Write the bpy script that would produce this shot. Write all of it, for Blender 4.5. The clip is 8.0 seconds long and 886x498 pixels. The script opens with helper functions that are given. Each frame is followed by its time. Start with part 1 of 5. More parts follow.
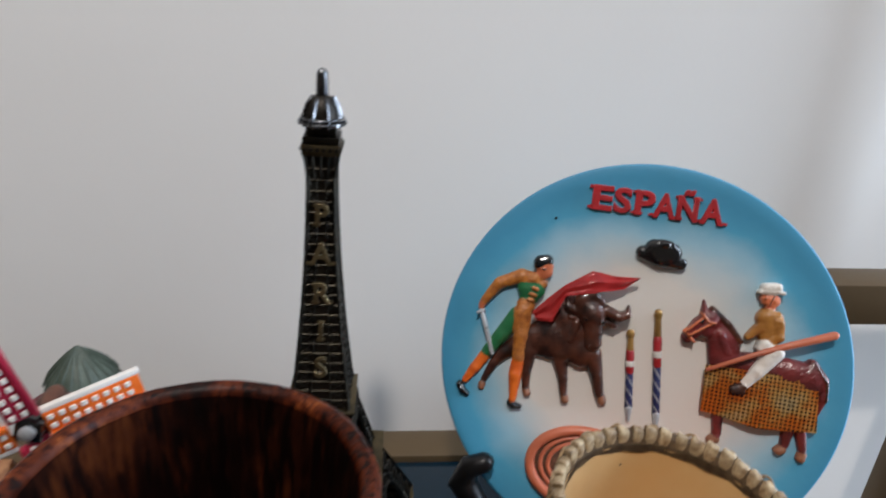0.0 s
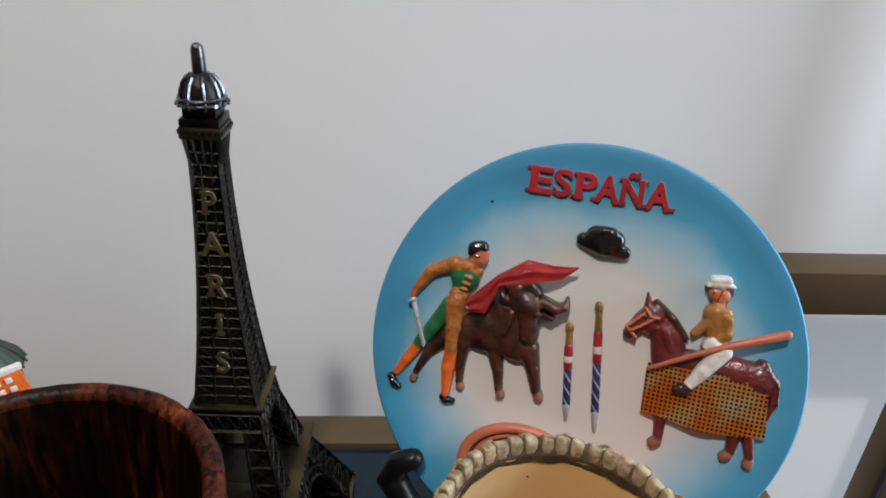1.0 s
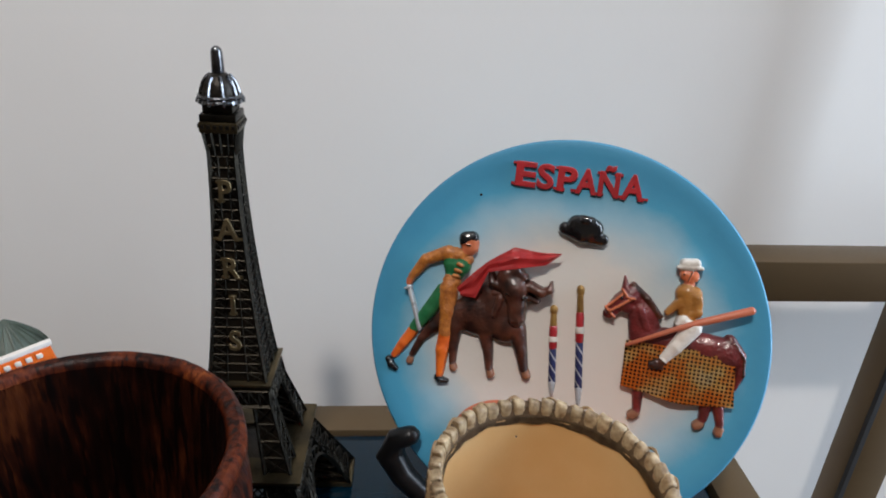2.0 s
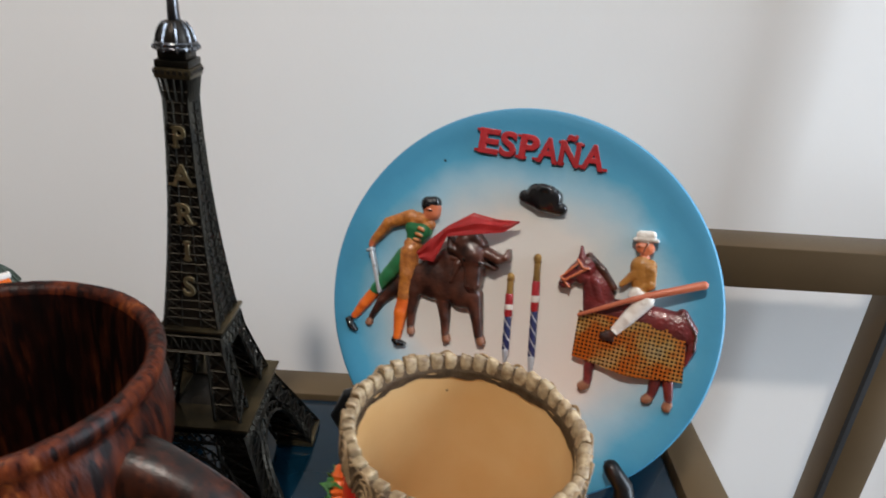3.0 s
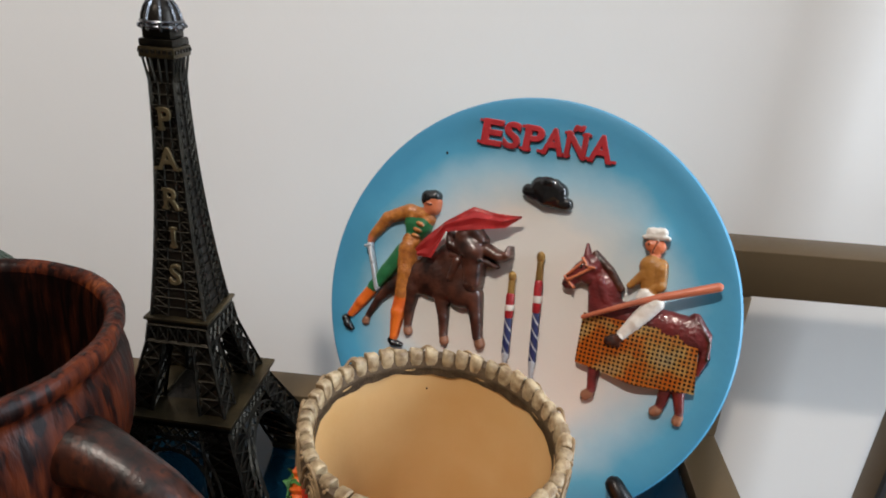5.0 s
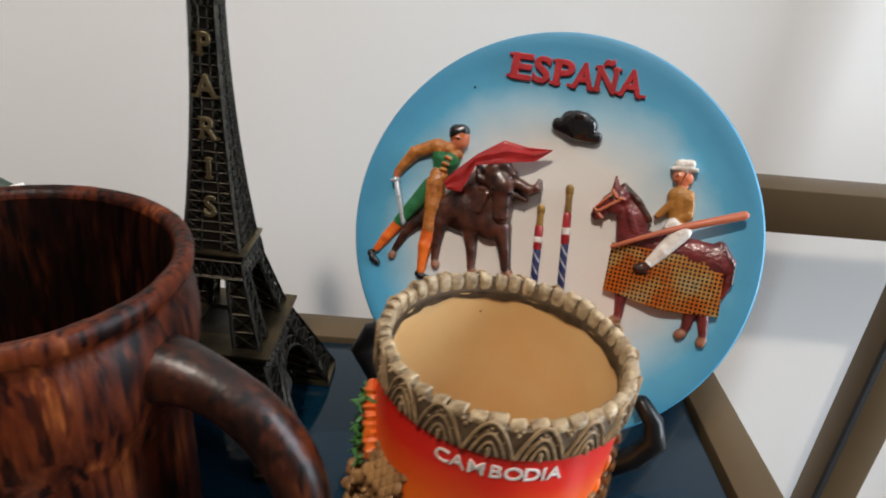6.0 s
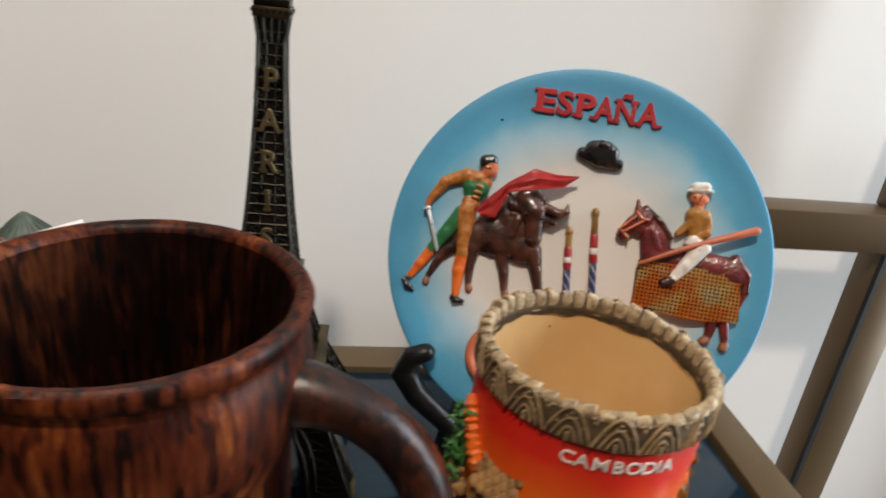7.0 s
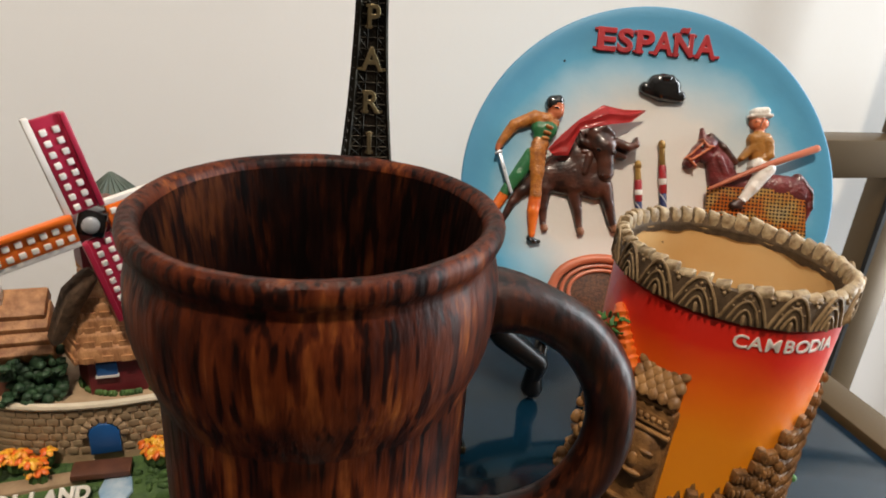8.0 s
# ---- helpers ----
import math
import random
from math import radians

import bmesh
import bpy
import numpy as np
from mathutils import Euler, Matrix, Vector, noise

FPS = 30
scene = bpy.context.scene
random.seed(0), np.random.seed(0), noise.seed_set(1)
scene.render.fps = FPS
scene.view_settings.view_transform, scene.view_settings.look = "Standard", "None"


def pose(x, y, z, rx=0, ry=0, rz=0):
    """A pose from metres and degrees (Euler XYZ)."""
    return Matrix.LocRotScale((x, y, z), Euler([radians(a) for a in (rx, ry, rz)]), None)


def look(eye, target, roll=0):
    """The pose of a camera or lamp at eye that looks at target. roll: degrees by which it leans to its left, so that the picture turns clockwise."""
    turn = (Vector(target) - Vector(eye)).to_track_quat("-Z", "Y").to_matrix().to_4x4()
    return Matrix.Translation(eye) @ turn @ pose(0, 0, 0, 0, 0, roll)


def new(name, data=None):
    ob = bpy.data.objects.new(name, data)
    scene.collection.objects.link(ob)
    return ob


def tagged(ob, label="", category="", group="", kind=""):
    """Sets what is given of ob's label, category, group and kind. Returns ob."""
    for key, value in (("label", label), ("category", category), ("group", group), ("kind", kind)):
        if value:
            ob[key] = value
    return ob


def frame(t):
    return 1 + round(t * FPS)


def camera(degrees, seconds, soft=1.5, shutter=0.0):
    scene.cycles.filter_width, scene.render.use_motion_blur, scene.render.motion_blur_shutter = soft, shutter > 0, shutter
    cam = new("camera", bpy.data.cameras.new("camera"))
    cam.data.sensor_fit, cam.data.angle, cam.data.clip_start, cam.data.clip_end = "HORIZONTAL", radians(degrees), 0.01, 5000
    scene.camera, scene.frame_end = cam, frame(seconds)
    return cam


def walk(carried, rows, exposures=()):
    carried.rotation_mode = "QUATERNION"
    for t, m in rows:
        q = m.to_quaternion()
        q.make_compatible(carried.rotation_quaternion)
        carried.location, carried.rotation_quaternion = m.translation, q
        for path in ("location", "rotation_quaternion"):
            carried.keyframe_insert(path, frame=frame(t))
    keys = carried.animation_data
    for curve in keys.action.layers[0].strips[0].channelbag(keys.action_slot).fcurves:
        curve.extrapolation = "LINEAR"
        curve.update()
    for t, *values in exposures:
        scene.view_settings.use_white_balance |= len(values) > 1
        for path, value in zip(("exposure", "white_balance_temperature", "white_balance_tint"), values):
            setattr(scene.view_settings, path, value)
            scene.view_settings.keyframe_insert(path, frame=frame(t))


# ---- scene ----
cam = camera(67.4, 8.0, soft=1.8, shutter=0.5)
METRES, EYE, TILT, LEAN, TURN = 0.405, 0.295, -24.04, -3.28, -5.2
ROWS = [
    (0.0, 0.0, 0.0, 0.0, 0.0, 0.0, -0.0),
    (0.5, 0.0724, 0.0456, 0.0359, -0.21, -0.5, 0.46),
    (1.0, 0.1238, 0.0596, 0.0274, 2.8, -3.26, -0.32),
    (1.5, 0.1042, 0.0258, 0.0133, 1.19, -1.81, 0.55),
    (3.0, 0.219, -0.0104, -0.0535, 5.01, -1.4, -2.59),
    (3.5, 0.269, 0.0656, -0.0463, 7.1, -2.65, -4.33),
    (4.0, 0.2837, 0.0495, -0.0529, 11.39, 0.46, -4.33),
    (5.5, 0.2725, 0.0363, -0.1036, 7.54, 0.05, -3.72),
    (6.0, 0.1832, 0.0123, -0.1204, 4.79, -2.94, -3.74),
    (6.5, 0.1158, -0.0165, -0.1317, 0.25, -3.03, -3.49),
    (7.0, 0.0266, -0.0286, -0.1374, -2.9, 0.28, -1.75),
    (7.5, -0.0952, -0.0183, -0.1655, -5.33, -1.16, 1.91),
    (8.0, -0.1619, -0.0168, -0.2074, -8.45, 0.13, 2.85),
]
EXPOSURES = [(0.0, 0.02, 5950, 10), (1.5, -0.02, 5950, 10), (3.0, 0.16, 6150, 10), (4.0, 0.25, 6300, 10), (5.5, 0.18, 6250, 10), (6.5, 0.34, 6500, 10), (7.0, 0.28, 6650, 10), (8.0, 0.44, 6880, 10)]
walk(cam, [(t, pose(0, 0, EYE, TILT, LEAN, TURN) @ pose(METRES * x, METRES * y, METRES * z, 90 + pitch, roll, yaw)) for t, x, y, z, yaw, pitch, roll in ROWS], EXPOSURES)

# ---- world and light ----
world = bpy.data.worlds.new("world")
scene.world = world
world.use_nodes = True
sky = world.node_tree.nodes.new("ShaderNodeTexSky")
sky.sky_type, sky.sun_disc, sky.sun_elevation, sky.sun_rotation = "NISHITA", False, radians(40), radians(100)
world.node_tree.links.new(sky.outputs[0], world.node_tree.nodes["Background"].inputs[0])
world.node_tree.nodes["Background"].inputs[1].default_value = 0.1


def area(name, eye, target, power, colour, sx, sy=None):
    data = bpy.data.lights.new(name, "AREA")
    data.shape, data.size = ("RECTANGLE", sx) if sy else ("DISK", sx)
    if sy:
        data.size_y = sy
    data.energy, data.color = power, colour
    ob = new(name, data)
    ob.matrix_world = look(eye, target)
    return ob


# daylight in the window of the side wall, and the round lamp on the ceiling
area("window_light", (1.375, -0.06, 0.50), (0.0, -0.06, 0.40), 27.0, (0.80, 0.90, 1.0), 0.50, 1.5)
area("lamp_light", (-0.157, -0.456, 1.470), (-0.157, -0.456, 0), 16.2, (1.0, 0.87, 0.74), 0.10)


# ---- materials ----
def mat(name, a, b=None, scale=60.0, rough=0.5, metal=0.0, bump=0.15, fine=600.0, coat=0.0, spec=0.5, stretch=(1, 1, 1), lo=0.35, hi=0.65, vary=0.12):
    """Two colours mixed by a coarse noise, a fine noise for relief and gloss, and a small change from object to object."""
    m = bpy.data.materials.new(name)
    m.use_nodes = True
    n, l = m.node_tree.nodes, m.node_tree.links
    p = n["Principled BSDF"]
    tc, mp = n.new("ShaderNodeTexCoord"), n.new("ShaderNodeMapping")
    mp.inputs["Scale"].default_value = stretch
    l.new(tc.outputs["Object"], mp.inputs["Vector"])
    big, small = n.new("ShaderNodeTexNoise"), n.new("ShaderNodeTexNoise")
    big.inputs["Scale"].default_value, big.inputs["Detail"].default_value = scale, 5
    small.inputs["Scale"].default_value, small.inputs["Detail"].default_value = fine, 3
    l.new(mp.outputs[0], big.inputs["Vector"])
    l.new(mp.outputs[0], small.inputs["Vector"])
    ramp = n.new("ShaderNodeValToRGB")
    ramp.color_ramp.elements[0].position, ramp.color_ramp.elements[1].position = lo, hi
    b = b or tuple(v * 0.82 for v in a)
    ramp.color_ramp.elements[0].color, ramp.color_ramp.elements[1].color = (*a, 1), (*b, 1)
    l.new(big.outputs["Fac"], ramp.inputs[0])
    info, hsv, mr = n.new("ShaderNodeObjectInfo"), n.new("ShaderNodeHueSaturation"), n.new("ShaderNodeMapRange")
    mr.inputs["To Min"].default_value, mr.inputs["To Max"].default_value = 1 - vary, 1 + vary
    l.new(info.outputs["Random"], mr.inputs["Value"])
    l.new(mr.outputs[0], hsv.inputs["Value"])
    l.new(ramp.outputs[0], hsv.inputs["Color"])
    l.new(hsv.outputs[0], p.inputs["Base Color"])
    rr = n.new("ShaderNodeMapRange")
    rr.inputs["To Min"].default_value, rr.inputs["To Max"].default_value = max(0.02, rough - 0.1), min(1, rough + 0.1)
    l.new(small.outputs["Fac"], rr.inputs["Value"])
    l.new(rr.outputs[0], p.inputs["Roughness"])
    bp = n.new("ShaderNodeBump")
    bp.inputs["Strength"].default_value, bp.inputs["Distance"].default_value = bump, 0.0006
    l.new(small.outputs["Fac"], bp.inputs["Height"])
    l.new(bp.outputs[0], p.inputs["Normal"])
    p.inputs["Metallic"].default_value = metal
    p.inputs["Coat Weight"].default_value = coat
    p.inputs["Coat Roughness"].default_value = 0.12
    p.inputs["Specular IOR Level"].default_value = spec
    return m


def ramp_mat(name, stops, build, rough=0.45, coat=0.0, bump=0.1, fine=500.0, stretch=(1, 1, 1), spec=0.5):
    """A material whose colour runs through stops, driven by the value that build(nodes, links, object coordinates) returns."""
    m = mat(name, (0.5, 0.5, 0.5), rough=rough, coat=coat, bump=bump, fine=fine, stretch=stretch, spec=spec)
    n, l = m.node_tree.nodes, m.node_tree.links
    tc = next(x for x in n if x.type == "TEX_COORD")
    ramp = n.new("ShaderNodeValToRGB")
    while len(ramp.color_ramp.elements) < len(stops):
        ramp.color_ramp.elements.new(0.5)
    for e, (at, col) in zip(ramp.color_ramp.elements, stops):
        e.position, e.color = at, (*col, 1)
    l.new(build(n, l, tc.outputs["Object"]), ramp.inputs[0])
    l.new(ramp.outputs[0], n["Principled BSDF"].inputs["Base Color"])
    return m


def maths(n, l, op, a, b=None):
    x = n.new("ShaderNodeMath")
    x.operation = op
    for i, v in enumerate((a, b)):
        if v is None:
            continue
        if isinstance(v, (int, float)):
            x.inputs[i].default_value = v
        else:
            l.new(v, x.inputs[i])
    return x.outputs[0]


def noise_fac(n, l, co, scale, detail=4, stretch=(1, 1, 1)):
    mp, t = n.new("ShaderNodeMapping"), n.new("ShaderNodeTexNoise")
    mp.inputs["Scale"].default_value = stretch
    t.inputs["Scale"].default_value, t.inputs["Detail"].default_value = scale, detail
    l.new(co, mp.inputs["Vector"])
    l.new(mp.outputs[0], t.inputs["Vector"])
    return t.outputs["Fac"]


def plate_field(n, l, co):
    s = n.new("ShaderNodeSeparateXYZ")
    l.new(co, s.inputs[0])
    x = maths(n, l, "DIVIDE", s.outputs[0], 0.098)
    y = maths(n, l, "DIVIDE", maths(n, l, "ADD", s.outputs[1], 0.004), 0.092)
    d = maths(n, l, "SQRT", maths(n, l, "ADD", maths(n, l, "POWER", maths(n, l, "ABSOLUTE", x), 2.0), maths(n, l, "POWER", maths(n, l, "ABSOLUTE", y), 2.0)))
    return maths(n, l, "ADD", d, maths(n, l, "MULTIPLY", maths(n, l, "SUBTRACT", noise_fac(n, l, co, 26), 0.5), 0.3))


def cup_field(n, l, co):
    s = n.new("ShaderNodeSeparateXYZ")
    l.new(co, s.inputs[0])
    return maths(n, l, "ADD", maths(n, l, "DIVIDE", s.outputs[2], 0.127), maths(n, l, "MULTIPLY", maths(n, l, "SUBTRACT", noise_fac(n, l, co, 45), 0.5), 0.1))


def wood_field(n, l, co):
    """Brown palm wood: an even ground with soft patches, broken by short thin dark dashes along the grain and a few pale flecks."""
    def step(value, lo, hi):
        x = n.new("ShaderNodeMapRange")
        x.inputs["From Min"].default_value, x.inputs["From Max"].default_value = lo, hi
        l.new(value, x.inputs["Value"])
        return x.outputs[0]
    streak = noise_fac(n, l, co, 380, 3, (1, 1, 0.07))
    patch = noise_fac(n, l, co, 55, 4, (1, 1, 0.6))
    dash = step(noise_fac(n, l, co, 330, 2, (1, 1, 0.10)), 0.53, 0.62)
    fleck = step(noise_fac(n, l, co, 210, 2, (1, 1, 0.22)), 0.60, 0.72)
    both = maths(n, l, "ADD", maths(n, l, "MULTIPLY", streak, 0.36), maths(n, l, "MULTIPLY", patch, 0.64))
    return maths(n, l, "ADD", maths(n, l, "SUBTRACT", both, maths(n, l, "MULTIPLY", dash, 0.15)), maths(n, l, "MULTIPLY", fleck, 0.07))


WHITE_WALL = mat("wall_paint", (0.80, 0.78, 0.75), (0.76, 0.74, 0.71), 3, 0.75, bump=0.08, fine=260, vary=0)
CEILING = mat("ceiling_paint", (0.80, 0.79, 0.77), (0.76, 0.75, 0.73), 3, 0.85, vary=0)
# dark colours for the added, unseen walls and floor, to cut bounced light
UNSEEN_PAINT = mat("unseen_wall_paint", (0.20, 0.165, 0.13), (0.17, 0.14, 0.11), 3, 0.8, vary=0)
FLOOR = mat("floor_wood", (0.12, 0.07, 0.04), (0.08, 0.045, 0.025), 6, 0.4, stretch=(1, 8, 1), fine=90)
BRONZE_PAINT = mat("bronze_lacquer", (0.130, 0.087, 0.043), (0.105, 0.070, 0.035), 9, 0.40, metal=0.4, bump=0.05, fine=900, vary=0.03)
# black that stands in for shade in the edge gap and the post's groove
DARK_GAP = mat("gap_shade", (0.012, 0.012, 0.013), rough=0.7)
BLUE_GLASS = mat("dark_blue_glass", (0.002, 0.015, 0.028), (0.0018, 0.012, 0.023), 8, 0.06, bump=0.0, spec=0.3, vary=0)
BLACK = mat("black_plastic", (0.004, 0.004, 0.0045), (0.006, 0.006, 0.0065), 80, 0.34, bump=0.05, spec=0.3)
TOWER_METAL = mat("antique_bronze", (0.018, 0.015, 0.010), (0.007, 0.0062, 0.0046), 130, 0.36, metal=0.85, bump=0.25, fine=1300, vary=0.06)
TOWER_DARK = mat("dark_bronze", (0.010, 0.008, 0.006), (0.020, 0.016, 0.011), 90, 0.38, metal=0.6, bump=0.5, fine=900, vary=0.05)
TOWER_EDGE = mat("rubbed_brass", (0.12, 0.092, 0.048), (0.05, 0.040, 0.024), 90, 0.36, metal=0.9, bump=0.2, fine=1100, vary=0.05)
TOWER_LETTER = mat("polished_brass", (0.24, 0.185, 0.095), (0.14, 0.11, 0.06), 120, 0.34, metal=0.8, bump=0.1)
# paler, bluish metal: highlights on the tower's top are put into its colour
TOWER_TOP = mat("highlight_metal", (0.26, 0.27, 0.29), (0.06, 0.06, 0.065), 120, 0.25, metal=0.95, bump=0.2)
PLATE = ramp_mat("plate_glaze", [(0.0, (0.68, 0.65, 0.60)), (0.52, (0.66, 0.64, 0.60)), (0.74, (0.30, 0.50, 0.62)), (0.88, (0.075, 0.33, 0.52)), (1.0, (0.055, 0.27, 0.45))], plate_field, rough=0.46, coat=0.08, bump=0.12, fine=300)
RED = mat("red_enamel", (0.40, 0.020, 0.026), (0.31, 0.015, 0.020), 150, 0.36, coat=0.2, bump=0.3)
CAPE = mat("scarlet_enamel", (0.62, 0.052, 0.050), (0.52, 0.034, 0.036), 120, 0.36, coat=0.2, bump=0.2)
ORANGE_SUIT = mat("ochre_enamel", (0.52, 0.19, 0.03), (0.30, 0.09, 0.015), 330, 0.42, coat=0.15, bump=0.8, fine=800)
GREEN = mat("green_enamel", (0.018, 0.13, 0.045), (0.025, 0.17, 0.06), 200, 0.35, coat=0.3)
SKIN = mat("terracotta_enamel", (0.60, 0.17, 0.07), rough=0.4, coat=0.2)
BULL = mat("dark_brown_enamel", (0.013, 0.005, 0.004), (0.092, 0.031, 0.018), 120, 0.33, coat=0.3, bump=0.15, fine=420)
HORSE = mat("maroon_enamel", (0.17, 0.024, 0.024), (0.07, 0.012, 0.012), 110, 0.34, coat=0.25, bump=0.4)
HOOF = mat("hoof_enamel", (0.27, 0.12, 0.065), rough=0.4)
INK = mat("black_enamel", (0.008, 0.008, 0.009), rough=0.2, coat=0.6)
IVORY = mat("ivory_enamel", (0.72, 0.70, 0.66), (0.62, 0.58, 0.52), 200, 0.4)
TAN_COAT = mat("mustard_enamel", (0.36, 0.16, 0.03), (0.28, 0.12, 0.025), 200, 0.35, coat=0.3)
LANCE = mat("lance_enamel", (0.50, 0.14, 0.07), rough=0.4)
NAVY = mat("navy_enamel", (0.02, 0.035, 0.14), rough=0.35)
GOLD = mat("old_gold", (0.42, 0.25, 0.07), (0.28, 0.16, 0.05), 200, 0.35, metal=0.5)
STEEL = mat("silver_enamel", (0.55, 0.57, 0.6), rough=0.3, metal=0.4)
CUP_RED = ramp_mat("sunset_glaze", [(0.0, (0.85, 0.33, 0.014)), (0.52, (0.88, 0.27, 0.009)), (0.66, (0.86, 0.15, 0.007)), (0.80, (0.72, 0.024, 0.010)), (1.0, (0.60, 0.012, 0.016))], cup_field, rough=0.38, coat=0.2, bump=0.1)
CUP_INSIDE = mat("mustard_glaze", (0.60, 0.36, 0.14), (0.67, 0.46, 0.22), 24, 0.5, bump=0.08, lo=0.3, hi=0.7)
CARVED = mat("carved_ground", (0.075, 0.046, 0.024), (0.13, 0.085, 0.045), 300, 0.6, bump=0.5, fine=1500)
CARVED_LIGHT = mat("carved_cream", (0.34, 0.23, 0.12), (0.19, 0.12, 0.055), 260, 0.55, bump=0.4, fine=1200)
CREST = mat("crest_cream", (0.46, 0.36, 0.22), (0.20, 0.13, 0.065), 330, 0.5, bump=0.5, fine=1200)
STONE = mat("sandstone_resin", (0.27, 0.13, 0.042), (0.10, 0.046, 0.015), 160, 0.5, bump=0.7, fine=800)
STONE_GOLD = mat("gilded_resin", (0.36, 0.19, 0.07), (0.15, 0.072, 0.026), 160, 0.45, bump=0.4, fine=900)
LEAF = mat("leaf_paint", (0.03, 0.12, 0.025), (0.06, 0.20, 0.04), 250, 0.55, bump=0.6)
FLAME = mat("flame_orange", (0.75, 0.16, 0.015), (0.62, 0.10, 0.012), 200, 0.4)
WOOD = ramp_mat("palm_wood", [(0.33, (0.005, 0.0010, 0.0006)), (0.41, (0.023, 0.0038, 0.0012)), (0.48, (0.056, 0.0098, 0.0027)), (0.56, (0.093, 0.0185, 0.0046)), (0.66, (0.22, 0.062, 0.014))], wood_field, rough=0.45, coat=0.0, bump=0.7, fine=420, stretch=(1, 1, 0.16), spec=0.17)
# darker copy of WOOD; the shade inside the mug is in its colour
WOOD_INSIDE = ramp_mat("shaded_palm_wood", [(0.34, (0.0022, 0.0007, 0.0005)), (0.44, (0.0060, 0.0014, 0.0007)), (0.54, (0.019, 0.0040, 0.0013)), (0.66, (0.070, 0.018, 0.0045))], wood_field, rough=0.6, coat=0.0, bump=0.8, fine=430, stretch=(1, 1, 0.12), spec=0.07)
WOOD_HANDLE = ramp_mat("dark_palm_wood", [(0.36, (0.004, 0.0012, 0.0008)), (0.44, (0.014, 0.0034, 0.0016)), (0.54, (0.036, 0.0082, 0.0032)), (0.66, (0.12, 0.030, 0.0085))], wood_field, rough=0.36, coat=0.0, bump=0.35, fine=420, stretch=(1, 1, 0.16), spec=0.4)


# ---- builders ----
def thing(name, label, category, m=None, group="", kind=""):
    ob = new(name)
    ob.empty_display_size = 0.01
    if m is not None:
        ob.matrix_world = m
    return tagged(ob, label, category, group, kind)


def part(name, bm, material, parent=None, label="", smooth=True):
    me = bpy.data.meshes.new(name)
    bmesh.ops.recalc_face_normals(bm, faces=bm.faces[:])
    bm.to_mesh(me)
    bm.free()
    for m in material if isinstance(material, (list, tuple)) else [material]:
        me.materials.append(m)
    if smooth:
        me.shade_smooth()
        me.set_sharp_from_angle(angle=radians(38))
    ob = new(name, me)
    ob.parent = parent
    if label:
        ob["label"] = label
    return ob


def box(bm, centre, size, turn=None, bevel=0.0, slot=0):
    m = Matrix.Translation(centre) @ (turn.to_4x4() if turn else Matrix.Identity(4)) @ Matrix.Diagonal((*size, 1))
    made = bmesh.ops.create_cube(bm, size=1, matrix=m)
    faces = {f for v in made["verts"] for f in v.link_faces}
    if bevel:
        out = bmesh.ops.bevel(bm, geom=list({e for f in faces for e in f.edges}), offset=bevel, segments=2, affect="EDGES", profile=0.5)
        faces = set(out["faces"]) | {f for f in faces if f.is_valid}
    for f in faces:
        f.material_index = slot
    return bm


def a_box(centre, size, turn=None, bevel=0.0):
    return box(bmesh.new(), centre, size, turn, bevel)


def tube(bm, points, radii, seg=10, flat=(1, 1, 1), slot=0, caps=True):
    """A round limb through points, with a radius at each; its ends are rounded. flat squeezes it about its first point."""
    pts = [Vector(p) for p in points]
    if isinstance(radii, (int, float)):
        radii = [radii] * len(pts)
    rad = list(radii)
    if caps:
        d0, d1 = (pts[0] - pts[1]).normalized(), (pts[-1] - pts[-2]).normalized()
        pts = [pts[0] + d0 * rad[0] * 0.9, pts[0] + d0 * rad[0] * 0.55] + pts + [pts[-1] + d1 * rad[-1] * 0.55, pts[-1] + d1 * rad[-1] * 0.9]
        rad = [rad[0] * 0.3, rad[0] * 0.8] + rad + [rad[-1] * 0.8, rad[-1] * 0.3]
    rings, side = [], None
    base = pts[0].copy()
    for i, p in enumerate(pts):
        d = (pts[min(i + 1, len(pts) - 1)] - pts[max(i - 1, 0)]).normalized()
        if side is None:
            side = d.orthogonal().normalized()
        side = (side - d * side.dot(d)).normalized()
        up = d.cross(side)
        ring = []
        for k in range(seg):
            a = 2 * math.pi * k / seg
            v = p + (side * math.cos(a) + up * math.sin(a)) * rad[i]
            ring.append(bm.verts.new((v.x * flat[0], v.y * flat[1], v.z * flat[2])))
        rings.append(ring)
    for r0, r1 in zip(rings, rings[1:]):
        for k in range(seg):
            bm.faces.new((r0[k], r0[(k + 1) % seg], r1[(k + 1) % seg], r1[k])).material_index = slot
    bm.faces.new(rings[0][::-1]).material_index = slot
    bm.faces.new(rings[-1]).material_index = slot
    return bm


def ball(bm, centre, size, slot=0, seg=14, turn=None):
    m = Matrix.Translation(centre) @ (turn.to_4x4() if turn else Matrix.Identity(4)) @ Matrix.Diagonal((*size, 1))
    made = bmesh.ops.create_uvsphere(bm, u_segments=seg, v_segments=seg // 2 + 2, radius=1, matrix=m)
    for f in {f for v in made["verts"] for f in v.link_faces}:
        f.material_index = slot
    return bm


